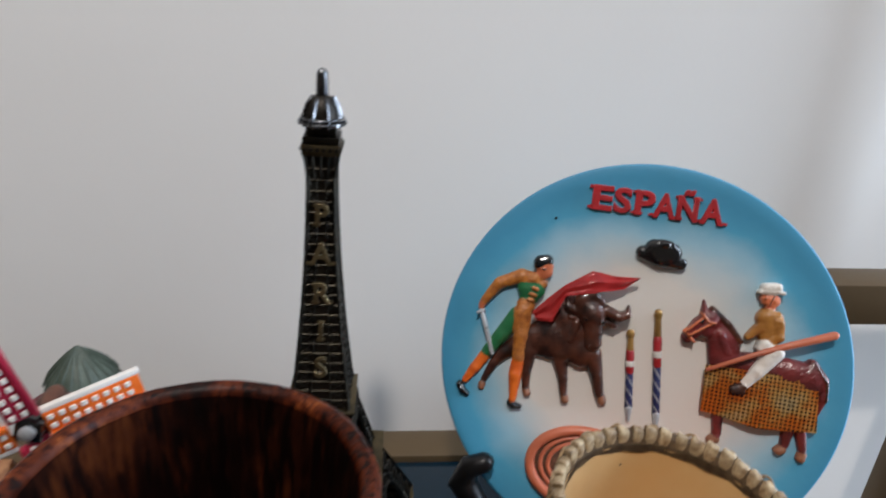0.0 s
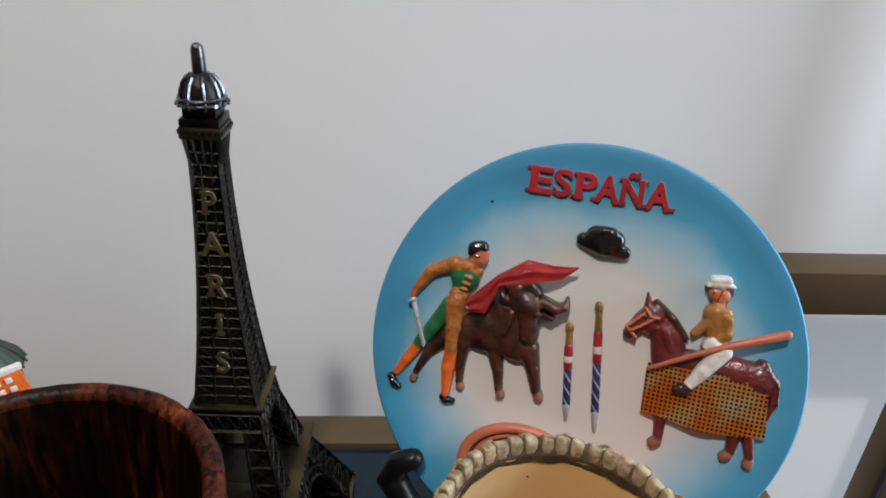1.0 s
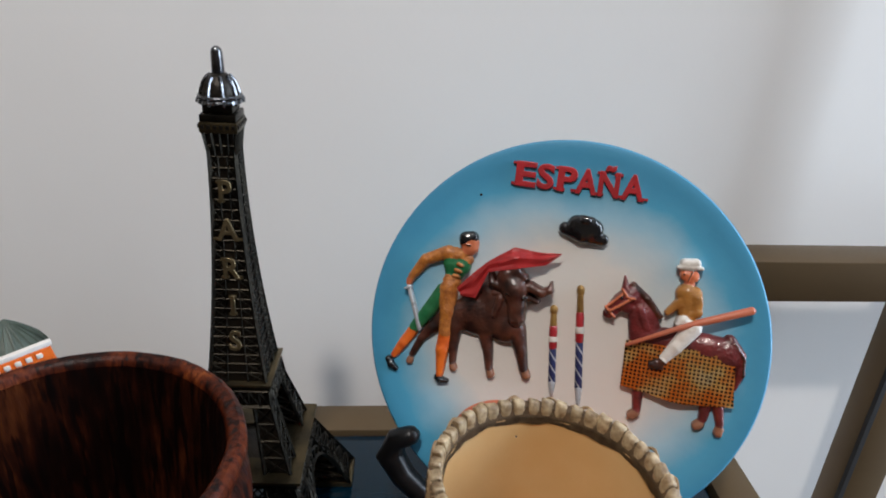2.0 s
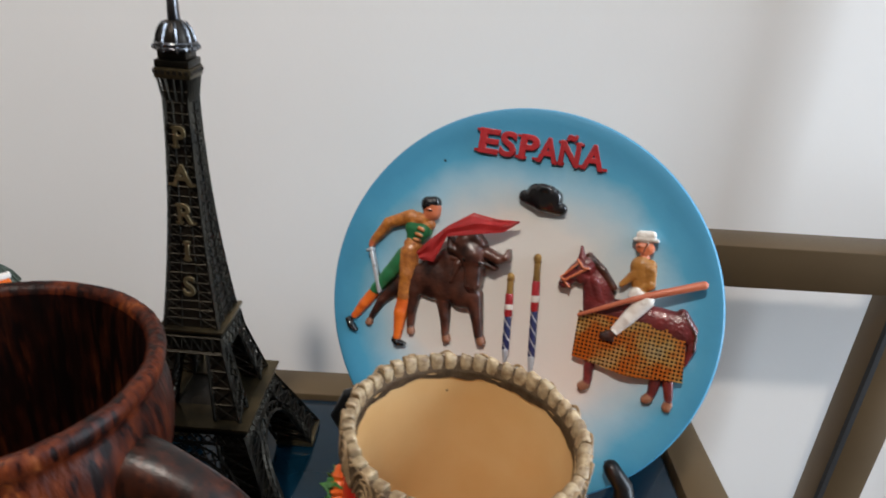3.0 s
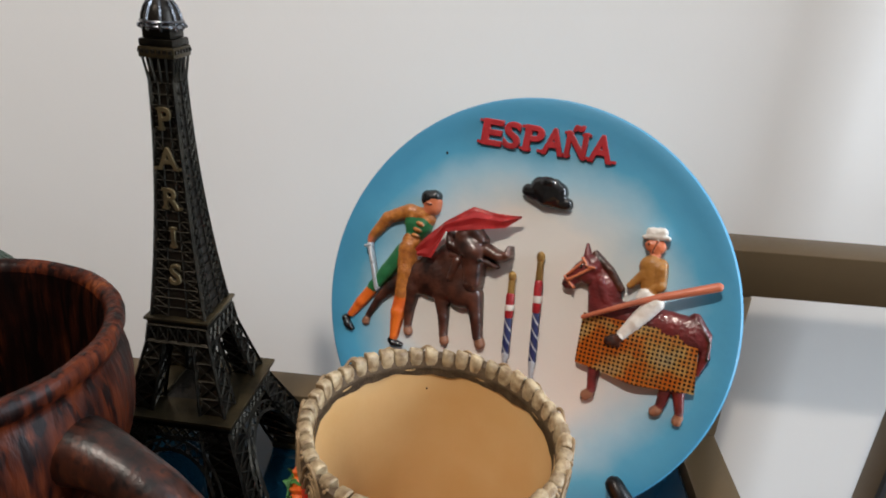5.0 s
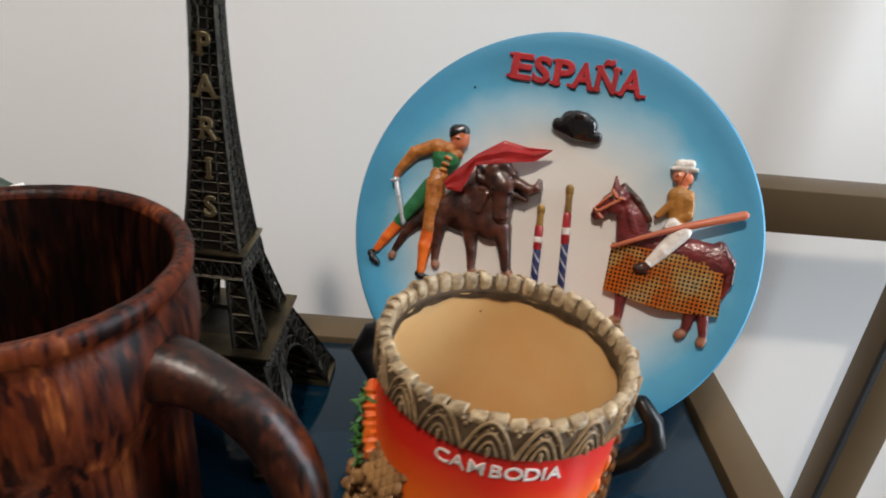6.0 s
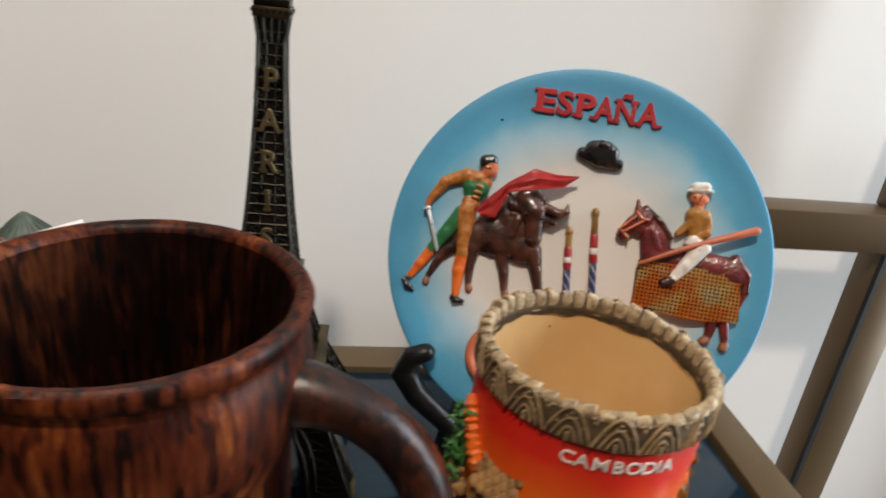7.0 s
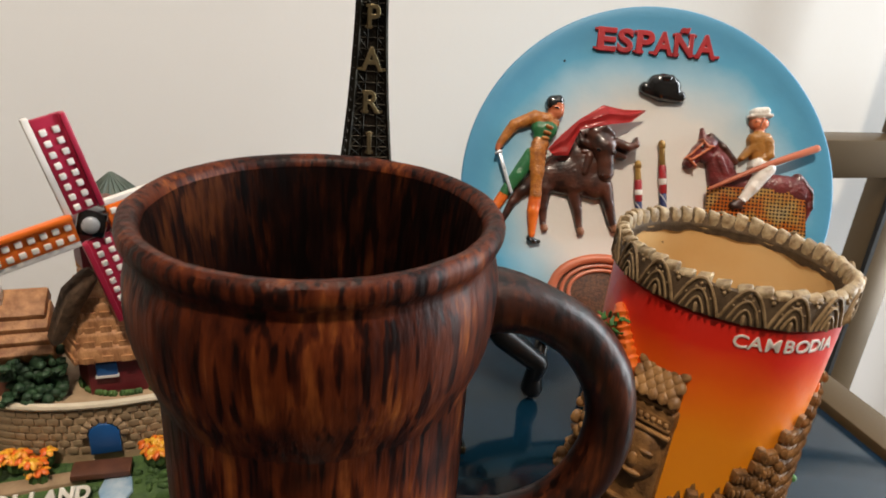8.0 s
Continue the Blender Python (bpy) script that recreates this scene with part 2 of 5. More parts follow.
def lathe(bm, profile, seg=64, wobble=None, closed=False):
    """Turns (radius, height) pairs about z; wobble(angle, height) adds to the radius."""
    rings = []
    for r, z in profile:
        ring = []
        for k in range(seg):
            a = 2 * math.pi * k / seg
            q = r + (wobble(a, z, r) if wobble else 0)
            ring.append(bm.verts.new((q * math.cos(a), q * math.sin(a), z)))
        rings.append(ring)
    pairs = list(zip(rings, rings[1:])) + ([(rings[-1], rings[0])] if closed else [])
    for r0, r1 in pairs:
        for k in range(seg):
            bm.faces.new((r0[k], r0[(k + 1) % seg], r1[(k + 1) % seg], r1[k]))
    if not closed:
        bm.faces.new(rings[0][::-1])
        bm.faces.new(rings[-1])
    return bm


def slab(bm, outline, z0, z1, soft=0.0, slot=0):
    """An outline in x and y made solid from z0 to z1, its upper edge rounded inwards by soft."""
    pts = [Vector((x, y, 0)) for x, y in outline]
    area2 = sum(p.x * q.y - q.x * p.y for p, q in zip(pts, pts[1:] + pts[:1]))
    if area2 < 0:
        pts.reverse()
    n = len(pts)

    def inset(d):
        res = []
        for i in range(n):
            e0, e1 = (pts[i] - pts[i - 1]).normalized(), (pts[(i + 1) % n] - pts[i]).normalized()
            m = Vector((-(e0.y + e1.y), e0.x + e1.x, 0))
            m = m.normalized() if m.length > 1e-6 else Vector((-e0.y, e0.x, 0))
            res.append(pts[i] + m * d)
        return res
    layers = [(pts, z0), (pts, z1 - soft), (inset(soft * 0.35), z1 - soft * 0.35), (inset(soft), z1)] if soft else [(pts, z0), (pts, z1)]
    rings = [[bm.verts.new((p.x, p.y, z)) for p in ps] for ps, z in layers]
    for r0, r1 in zip(rings, rings[1:]):
        for k in range(n):
            bm.faces.new((r0[k], r0[(k + 1) % n], r1[(k + 1) % n], r1[k])).material_index = slot
    for ring in (rings[0][::-1], rings[-1]):
        f = bm.faces.new(ring)
        f.material_index = slot
    bmesh.ops.triangulate(bm, faces=[f for f in bm.faces if len(f.verts) > 4])
    return bm


def bar(bm, p, q, r, slot=0):
    """A square rod from p to q."""
    p, q = Vector(p), Vector(q)
    d = (q - p).normalized()
    s = d.orthogonal().normalized()
    u = d.cross(s)
    ends = [[bm.verts.new(e + s * r * a + u * r * b) for a, b in ((1, 1), (-1, 1), (-1, -1), (1, -1))] for e in (p, q)]
    for k in range(4):
        bm.faces.new((ends[0][k], ends[0][(k + 1) % 4], ends[1][(k + 1) % 4], ends[1][k])).material_index = slot
    bm.faces.new(ends[0][::-1]).material_index = slot
    bm.faces.new(ends[1]).material_index = slot
    return bm


def letter(name, char, size, depth, material, parent, m, bold=0.0, shear=0.0, label="", serif=0.0, narrow=1.0, width=0.0):
    """One raised letter of the built-in font, standing on m's x axis, centred, facing m's z."""
    cu = bpy.data.curves.new(name, "FONT")
    cu.body, cu.size, cu.extrude, cu.offset, cu.align_x, cu.shear = char, size, depth / 2, bold, "CENTER", shear
    cu.bevel_depth, cu.bevel_resolution, cu.resolution_u = depth * 0.25, 1, 4
    tmp = bpy.data.objects.new(name, cu)
    scene.collection.objects.link(tmp)
    me = bpy.data.meshes.new_from_object(tmp.evaluated_get(bpy.context.evaluated_depsgraph_get()))
    bpy.data.objects.remove(tmp)
    bpy.data.curves.remove(cu)
    me.materials.clear()
    me.materials.append(material)
    if serif:
        xs = [v.co.x for v in me.vertices]
        lo, hi, top, st = min(xs), max(xs), size * 0.69, size * 0.075
        bm = bmesh.new()
        bm.from_mesh(me)
        feet = {"E": ((0, 0), (0, 1)), "P": ((0, 0), (0, 1)), "R": ((0, 0), (0, 1), (1, 0)), "A": ((0, 0), (1, 0)), "Ñ": ((0, 0), (0, 1), (1, 1)), "I": ((0.5, 0), (0.5, 1))}.get(char, ())
        for fx, fy in feet:
            cx = lo + (hi - lo) * fx + (st * (1 - 2 * fx) * (0.9 if char != "A" else 0.2) if fx != 0.5 else 0)
            box(bm, (cx, st * 0.5 if fy == 0 else top - st * 0.5, 0), (size * serif, st, depth * 1.3))
        bm.to_mesh(me)
        bm.free()
    if width:
        xs = [v.co.x for v in me.vertices]
        narrow = width / (max(xs) - min(xs))
        m = m @ Matrix.Translation((-narrow * (max(xs) + min(xs)) / 2, 0, 0))
    me.transform(m @ Matrix.Diagonal((narrow, 1, 1, 1)))
    ob = new(name, me)
    ob.parent = parent
    if label:
        ob["label"] = label
    return ob


# ---- room ----
def structure(name, centre, size, material, label, category):
    ob = part(name, a_box(centre, size), material, smooth=False)
    return tagged(ob, label, category, kind="structure")


WALL_Y, FLOOR_Z, CEIL_Z = 0.398, -0.90, 1.52
structure("wall_north", (-0.1, WALL_Y + 0.06, 0.31), (3.1, 0.12, 2.42), WHITE_WALL, "plain white painted plaster wall behind the shelf", "wall")
structure("wall_west", (-1.65, -0.9, 0.31), (0.12, 2.6, 2.42), UNSEEN_PAINT, "unseen side wall, dark taupe to cut bounced light", "wall")
structure("wall_south", (-0.1, -2.2, 0.31), (3.1, 0.12, 2.42), UNSEEN_PAINT, "unseen wall across the room, dark taupe to cut bounced light", "wall")
east = tagged(new("wall_east"), "unseen side wall with a window opening, dark taupe to cut bounced light", "wall", kind="structure")
for c, s in (((1.45, -0.9, -0.58), (0.12, 2.6, 0.64)), ((1.45, -0.9, 1.405), (0.12, 2.6, 0.23)), ((1.45, -1.28, 0.515), (0.12, 1.84, 1.55)), ((1.45, 0.32, 0.515), (0.12, 0.16, 1.55))):
    part("wall_panel", a_box(c, s), UNSEEN_PAINT, east, smooth=False)
structure("floor", (-0.1, -0.9, FLOOR_Z - 0.05), (3.3, 2.8, 0.1), FLOOR, "unseen brown wooden floor, dark to cut bounced light", "floor")
structure("ceiling", (-0.1, -0.9, CEIL_Z + 0.05), (3.3, 2.8, 0.1), CEILING, "plain white painted ceiling", "ceiling")


# ---- shelf ----
def shelf_unit():
    ob = thing("shelf_unit", "bronze-lacquered steel shelf with a dark blue glass top", "shelf")
    x0, x1, y0, y1, w = -0.34, 0.266, 0.03, 0.355, 0.025
    top, mid = 0.003, -0.0105
    part("back_rail", a_box(((x0 + x1) / 2, y1 - w / 2, mid), (x1 - x0 - 2 * w, w, 0.027), bevel=0.0012), BRONZE_PAINT, ob)
    part("front_rail", a_box(((x0 + x1) / 2, y0 + w / 2, mid), (x1 - x0 - 2 * w, w, 0.027), bevel=0.0012), BRONZE_PAINT, ob)
    for x in (x1 - w / 2, x0 + w / 2):
        part("side_rail", a_box((x, (y0 + y1) / 2, mid), (w, y1 - y0, 0.027), bevel=0.0012), BRONZE_PAINT, ob)
        for y in (y0 + w / 2, y1 - w / 2):
            part("leg", a_box((x, y, (FLOOR_Z + mid - 0.0135) / 2), (w, w, mid - 0.0135 - FLOOR_Z), bevel=0.0012), BRONZE_PAINT, ob)
    # a black sheet puts the shade into the gap round the glass
    part("seal", a_box(((x0 + x1) / 2, (y0 + y1) / 2, -0.012), (x1 - x0 - 2 * w, y1 - y0 - 2 * w, 0.012)), DARK_GAP, ob, "black sheet that puts shade into the gap round the glass")
    part("glass_top", a_box(((x0 + x1) / 2, (y0 + y1) / 2, -0.0028), (x1 - x0 - 2 * w - 0.007, y1 - y0 - 2 * w - 0.004, 0.0056), bevel=0.0008), BLUE_GLASS, ob, "glossy dark blue glass panel")
    return ob


def side_frame():
    """The taller frame that stands on, beside the shelf: a rail on two posts, close to the wall."""
    ob = thing("side_frame", "bronze-lacquered steel frame with square posts against the wall", "frame")
    part("rail", a_box((0.4535, 0.3425, 0.1135), (0.417, 0.025, 0.0275), bevel=0.0012), BRONZE_PAINT, ob)
    part("post", a_box((0.3890, 0.3425, (FLOOR_Z + 0.0995) / 2), (0.029, 0.025, 0.0990 - FLOOR_Z), bevel=0.0012), BRONZE_PAINT, ob)
    part("post", a_box((0.650, 0.3425, (FLOOR_Z + 0.0995) / 2), (0.024, 0.025, 0.0990 - FLOOR_Z), bevel=0.0012), BRONZE_PAINT, ob)
    part("post", a_box((0.257, 0.3425, 0.0515), (0.018, 0.025, 0.096), bevel=0.0012), BRONZE_PAINT, ob)
    # the groove is not cut; its shade is a thin black strip
    part("groove_strip", a_box((0.3745, 0.3310, (FLOOR_Z + 0.0990) / 2), (0.0034, 0.0036, 0.0980 - FLOOR_Z)), DARK_GAP, ob, "black strip standing in for a shaded groove")
    part("upright", a_box((0.384, 0.3475, 0.6275), (0.022, 0.014, 1.0), bevel=0.001), BRONZE_PAINT, ob)
    return ob


shelf_unit()
side_frame()

# ---- souvenir plate on its easel ----
EX, EY, EN = Vector((0.945, -0.327, 0.0)), Vector((0.124, 0.360, 0.925)), Vector((-0.302, -0.874, 0.380))
EX.normalize()
EN.normalize()
EY = EN.cross(EX).normalized()
PLATE_AT = Matrix.Translation((0.1317, 0.2688, 0.1138)) @ Matrix((EX, EY, EN)).transposed().to_4x4()


def mm(*pts):
    return [tuple(v * 0.001 for v in p) for p in pts]


def sag(x, y):
    """The plate's face is a shallow dish: its depth at (x, y), in metres."""
    return -0.005 * max(0.0, 1 - (x * x + y * y) / 0.0995 ** 2)


def relief(name, limbs, materials, parent, label, cell=0.5, grain=0.0):
    """A moulded figure in low relief. Each limb is (points, radii, height, material slot, roundness) in millimetres; the limbs melt into one skin."""
    segs = []
    for pts, radii, high, slot, rnd in limbs:
        pts = pts if len(pts) > 1 else [pts[0], (pts[0][0] + 0.01, pts[0][1])]
        radii = radii if len(radii) == len(pts) else [radii[0]] * len(pts)
        for (p, q), (r0, r1) in zip(zip(pts, pts[1:]), zip(radii, radii[1:])):
            segs.append((p, q, r0, r1, high, slot, rnd))
    xs = [v[0] for sg in segs for v in sg[:2]]
    ys = [v[1] for sg in segs for v in sg[:2]]
    gx, gy = np.meshgrid(np.arange(min(xs) - 16, max(xs) + 16, cell), np.arange(min(ys) - 16, max(ys) + 16, cell), indexing="ij")
    best, soft, top = np.full(gx.shape, 1e3), np.zeros(gx.shape), np.full(gx.shape, -1.0)
    slot_at, bx, by = np.zeros(gx.shape, int), gx.copy(), gy.copy()
    for (px, py), (qx, qy), r0, r1, high, slot, rnd in segs:
        dx, dy = qx - px, qy - py
        t = np.clip(((gx - px) * dx + (gy - py) * dy) / (dx * dx + dy * dy), 0, 1)
        nx, ny, r = px + t * dx, py + t * dy, r0 + (r1 - r0) * t
        d = np.hypot(gx - nx, gy - ny)
        sd = d - r
        near = sd < best
        best = np.where(near, sd, best)
        k = r / np.maximum(d, 1e-6)
        bx, by = np.where(near, nx + (gx - nx) * k, bx), np.where(near, ny + (gy - ny) * k, by)
        h = np.where(sd < 0, high + rnd * np.sqrt(np.maximum(r * r - d * d, 0)), -1.0)
        soft = soft + np.where(sd < 0, np.exp(1.6 * h), 0)
        slot_at = np.where(h > top, slot, slot_at)
        top = np.maximum(top, h)
    inside = best < 0
    z = np.where(inside, np.log(np.maximum(soft, 1.0)) / 1.6, 0.0)
    cells = inside[:-1, :-1] | inside[1:, :-1] | inside[:-1, 1:] | inside[1:, 1:]
    number, verts, faces, slots = {}, [], [], []
    for i, j in zip(*np.nonzero(cells)):
        ids, votes = [], []
        for a, b in ((i, j), (i + 1, j), (i + 1, j + 1), (i, j + 1)):
            if (a, b) not in number:
                x, y, h = (gx[a, b], gy[a, b], z[a, b]) if inside[a, b] else (bx[a, b], by[a, b], -0.4)
                if grain and inside[a, b]:
                    h += grain * noise.noise((x * 0.9, y * 0.9, 1.7))
                number[a, b] = len(verts)
                verts.append((x * 0.001, y * 0.001, h * 0.001))
            ids.append(number[a, b])
            if inside[a, b]:
                votes.append(int(slot_at[a, b]))
        faces.append(ids)
        slots.append(max(set(votes), key=votes.count))
    me = bpy.data.meshes.new(name)
    me.from_pydata(verts, [], faces)
    for m in materials:
        me.materials.append(m)
    me.polygons.foreach_set("material_index", slots)
    me.shade_smooth()
    ob = new(name, me)
    ob.parent = parent
    ob["label"] = label
    return ob


def cloth_field(n, l, co):
    s = n.new("ShaderNodeSeparateXYZ")
    l.new(co, s.inputs[0])
    k = math.pi / 0.0019
    wave = maths(n, l, "MULTIPLY", maths(n, l, "SINE", maths(n, l, "MULTIPLY", s.outputs[0], k)), maths(n, l, "SINE", maths(n, l, "MULTIPLY", s.outputs[1], k)))
    hole = maths(n, l, "GREATER_THAN", maths(n, l, "ABSOLUTE", wave), 0.52)
    return maths(n, l, "SUBTRACT", noise_fac(n, l, co, 70), maths(n, l, "MULTIPLY", hole, 0.7))


def stripe_field(n, l, co):
    s = n.new("ShaderNodeSeparateXYZ")
    l.new(co, s.inputs[0])
    return maths(n, l, "FRACT", maths(n, l, "MULTIPLY", maths(n, l, "ADD", maths(n, l, "MULTIPLY", s.outputs[0], 1.2), s.outputs[1]), 190))


CLOTH = ramp_mat("woven_cloth_paint", [(0.0, (0.02, 0.010, 0.006)), (0.22, (0.03, 0.014, 0.008)), (0.28, (0.62, 0.50, 0.26)), (0.42, (0.64, 0.38, 0.10)), (0.54, (0.66, 0.17, 0.012))], cloth_field, rough=0.35, coat=0.4, bump=0.4)
STRIPES = ramp_mat("striped_enamel", [(0.0, (0.012, 0.02, 0.09)), (0.70, (0.012, 0.02, 0.09)), (0.76, (0.40, 0.40, 0.42)), (0.9, (0.40, 0.40, 0.42)), (0.95, (0.012, 0.02, 0.09))], stripe_field)
BASKET = mat("woven_brown_enamel", (0.16, 0.07, 0.035), (0.05, 0.02, 0.012), 700, 0.5, bump=0.8, fine=1400)


def souvenir_plate():
    ob = thing("souvenir_plate", "blue and white souvenir plate with raised scene on black easel", "plate", PLATE_AT)
    R = 0.0995
    bm = bmesh.new()
    face = [(R * k, sag(R * k, 0)) for k in (0.93, 0.86, 0.78, 0.68, 0.56, 0.42, 0.26, 0.1)] + [(0.001, sag(0, 0))]
    lathe(bm, [(0.001, -0.0085), (R * 0.6, -0.0080), (R * 0.9, -0.0050), (R - 0.001, -0.0036), (R, -0.0022), (R - 0.0002, -0.0012), (R - 0.0010, -0.0004), (R - 0.0030, -0.0002)] + face, 160)
    part("dish", bm, PLATE, ob, "white glazed dish fading to blue at the rim")
    # the raised word
    for ch, x, w in zip("ESPAÑA", (-29.0, -18.2, -8.2, 2.2, 12.9, 24.6), (12.3, 8.8, 11.4, 14.6, 12.6, 15.0)):
        name = {"Ñ": "letter_n"}.get(ch, "letter_" + ch.lower())
        letter(name, ch, 0.0166, 0.0016, RED, ob, Matrix.Translation((x * 0.001, 0.0737, 0.0006)), bold=0.00028, label="raised red letter " + ch, serif=0.30, width=w * 0.001)
    # matador: one plain moulded figure
    relief("standing_figure", [
        ([(-51.3, 38.4), (-51.6, 40.4)], [4.3, 4.6], 2.4, 2, 0.7),
        ([(-53.6, 42.6), (-51.0, 43.6)], [3.9, 3.4], 3.2, 4, 0.7), ([(-55.0, 40.6)], [2.0], 3.4, 4, 0.7),
        ([(-53.4, 35.6)], [2.7], 2.0, 2, 0.8),
        ([(-61.5, 33.6), (-55.5, 33.6), (-51.6, 31.8)], [3.8, 3.6, 2.9], 2.0, 0, 0.8),
        ([(-59.4, 28.4), (-54.8, 28.0)], [4.6, 5.2], 2.6, 1, 0.6), ([(-58.4, 24.4), (-55.6, 24.6)], [4.2, 4.0], 2.4, 1, 0.6),
        ([(-59.4, 19.8), (-56.8, 19.4)], [3.6, 3.4], 3.4, 0, 0.6),
        ([(-62.4, 34.2), (-73.4, 28.7), (-79.6, 18.8)], [3.7, 3.1, 2.2], 1.8, 0, 0.9),
        ([(-80.4, 17.0), (-80.8, 15.2)], [2.0, 1.6], 1.8, 2, 0.9),
        ([(-59.2, 15.6), (-58.2, 4.0), (-57.9, -7.0)], [4.7, 4.2, 3.6], 3.0, 0, 0.8),
        ([(-58.0, -9.0), (-58.4, -17.0), (-57.9, -29.4)], [3.5, 3.4, 1.9], 2.6, 3, 0.8),
        ([(-58.9, -31.8), (-57.2, -33.0), (-53.8, -33.2)], [1.9, 1.9, 1.2], 2.0, 4, 0.8),
        ([(-62.0, 13.6), (-68.5, 2.0), (-74.4, -7.4)], [4.4, 3.9, 3.1], 1.4, 1, 0.8),
        ([(-75.6, -10.2), (-79.6, -17.0), (-83.6, -24.2)], [3.0, 2.7, 1.8], 1.2, 3, 0.8),
        ([(-86.4, -27.0), (-84.4, -29.8), (-81.8, -31.6)], [1.8, 2.0, 1.4], 1.2, 4, 0.8),
        ([(-53.4, 28.6), (-55.6, 29.2)], [0.8, 0.8], 6.4, 0, 0.8), ([(-54.0, 25.4), (-56.6, 26.0)], [0.8, 0.8], 6.2, 0, 0.8), ([(-54.6, 22.6), (-57.2, 23.0)], [0.8, 0.8], 5.8, 0, 0.8),
        ([(-52.6, 39.6), (-50.8, 39.4)], [0.5, 0.5], 5.8, 4, 0.5),
    ], [ORANGE_SUIT, GREEN, SKIN, FLAME, INK], ob, "raised standing figure in ochre and green", 0.42, 0.12)
    bm = bmesh.new()
    slab(bm, mm((-81.4, 14), (-79.3, 14.4), (-70.6, -7.6), (-71.4, -9.2), (-72.6, -8.2)), 0.0012, 0.0046, 0.0004)
    slab(bm, mm((-82.4, 12.6), (-78.6, 14.2), (-78.2, 13.0), (-82.0, 11.4)), 0.0016, 0.0052, 0.0004)
    part("sword", bm, STEEL, ob, "raised silver blade")
    # cape
    bm = bmesh.new()
    upper = [Vector(p) for p in ((-54.4, 17.0, 6), (-47.4, 25.4, 8), (-40.0, 33.2, 9), (-27.5, 42.4, 9), (-16, 41.4, 8), (-4.4, 42.4, 5.5))]
    lower = [Vector(p) for p in ((-51.0, 13.4, 8), (-43.6, 14.0, 10), (-38.6, 28.0, 11.5), (-23.5, 32.2, 10.5), (-11.5, 35.4, 7), (-4.4, 41.8, 5))]
    along = lambda pts, s: pts[min(4, int(s * 5))].lerp(pts[min(4, int(s * 5)) + 1], s * 5 - min(4, int(s * 5)))
    rows = []
    for i in range(26):
        s = i / 25
        t0, t1 = along(lower, s), along(upper, s)
        row = []
        for j in range(9):
            q = j / 8
            p = t0.lerp(t1, q)
            p.z += 1.1 * math.sin(q * 9 + s * 5) * math.sin(math.pi * q) + 1.2 * math.sin(math.pi * q) + 0.5 * math.sin(s * 14)
            row.append(bm.verts.new(p * 0.001))
        rows.append(row)
    for r0, r1 in zip(rows, rows[1:]):
        for j in range(8):
            bm.faces.new((r0[j], r1[j], r1[j + 1], r0[j + 1]))
    bmesh.ops.solidify(bm, geom=bm.faces[:], thickness=0.0014)
    part("cape", bm, CAPE, ob, "raised red cloth with folds")
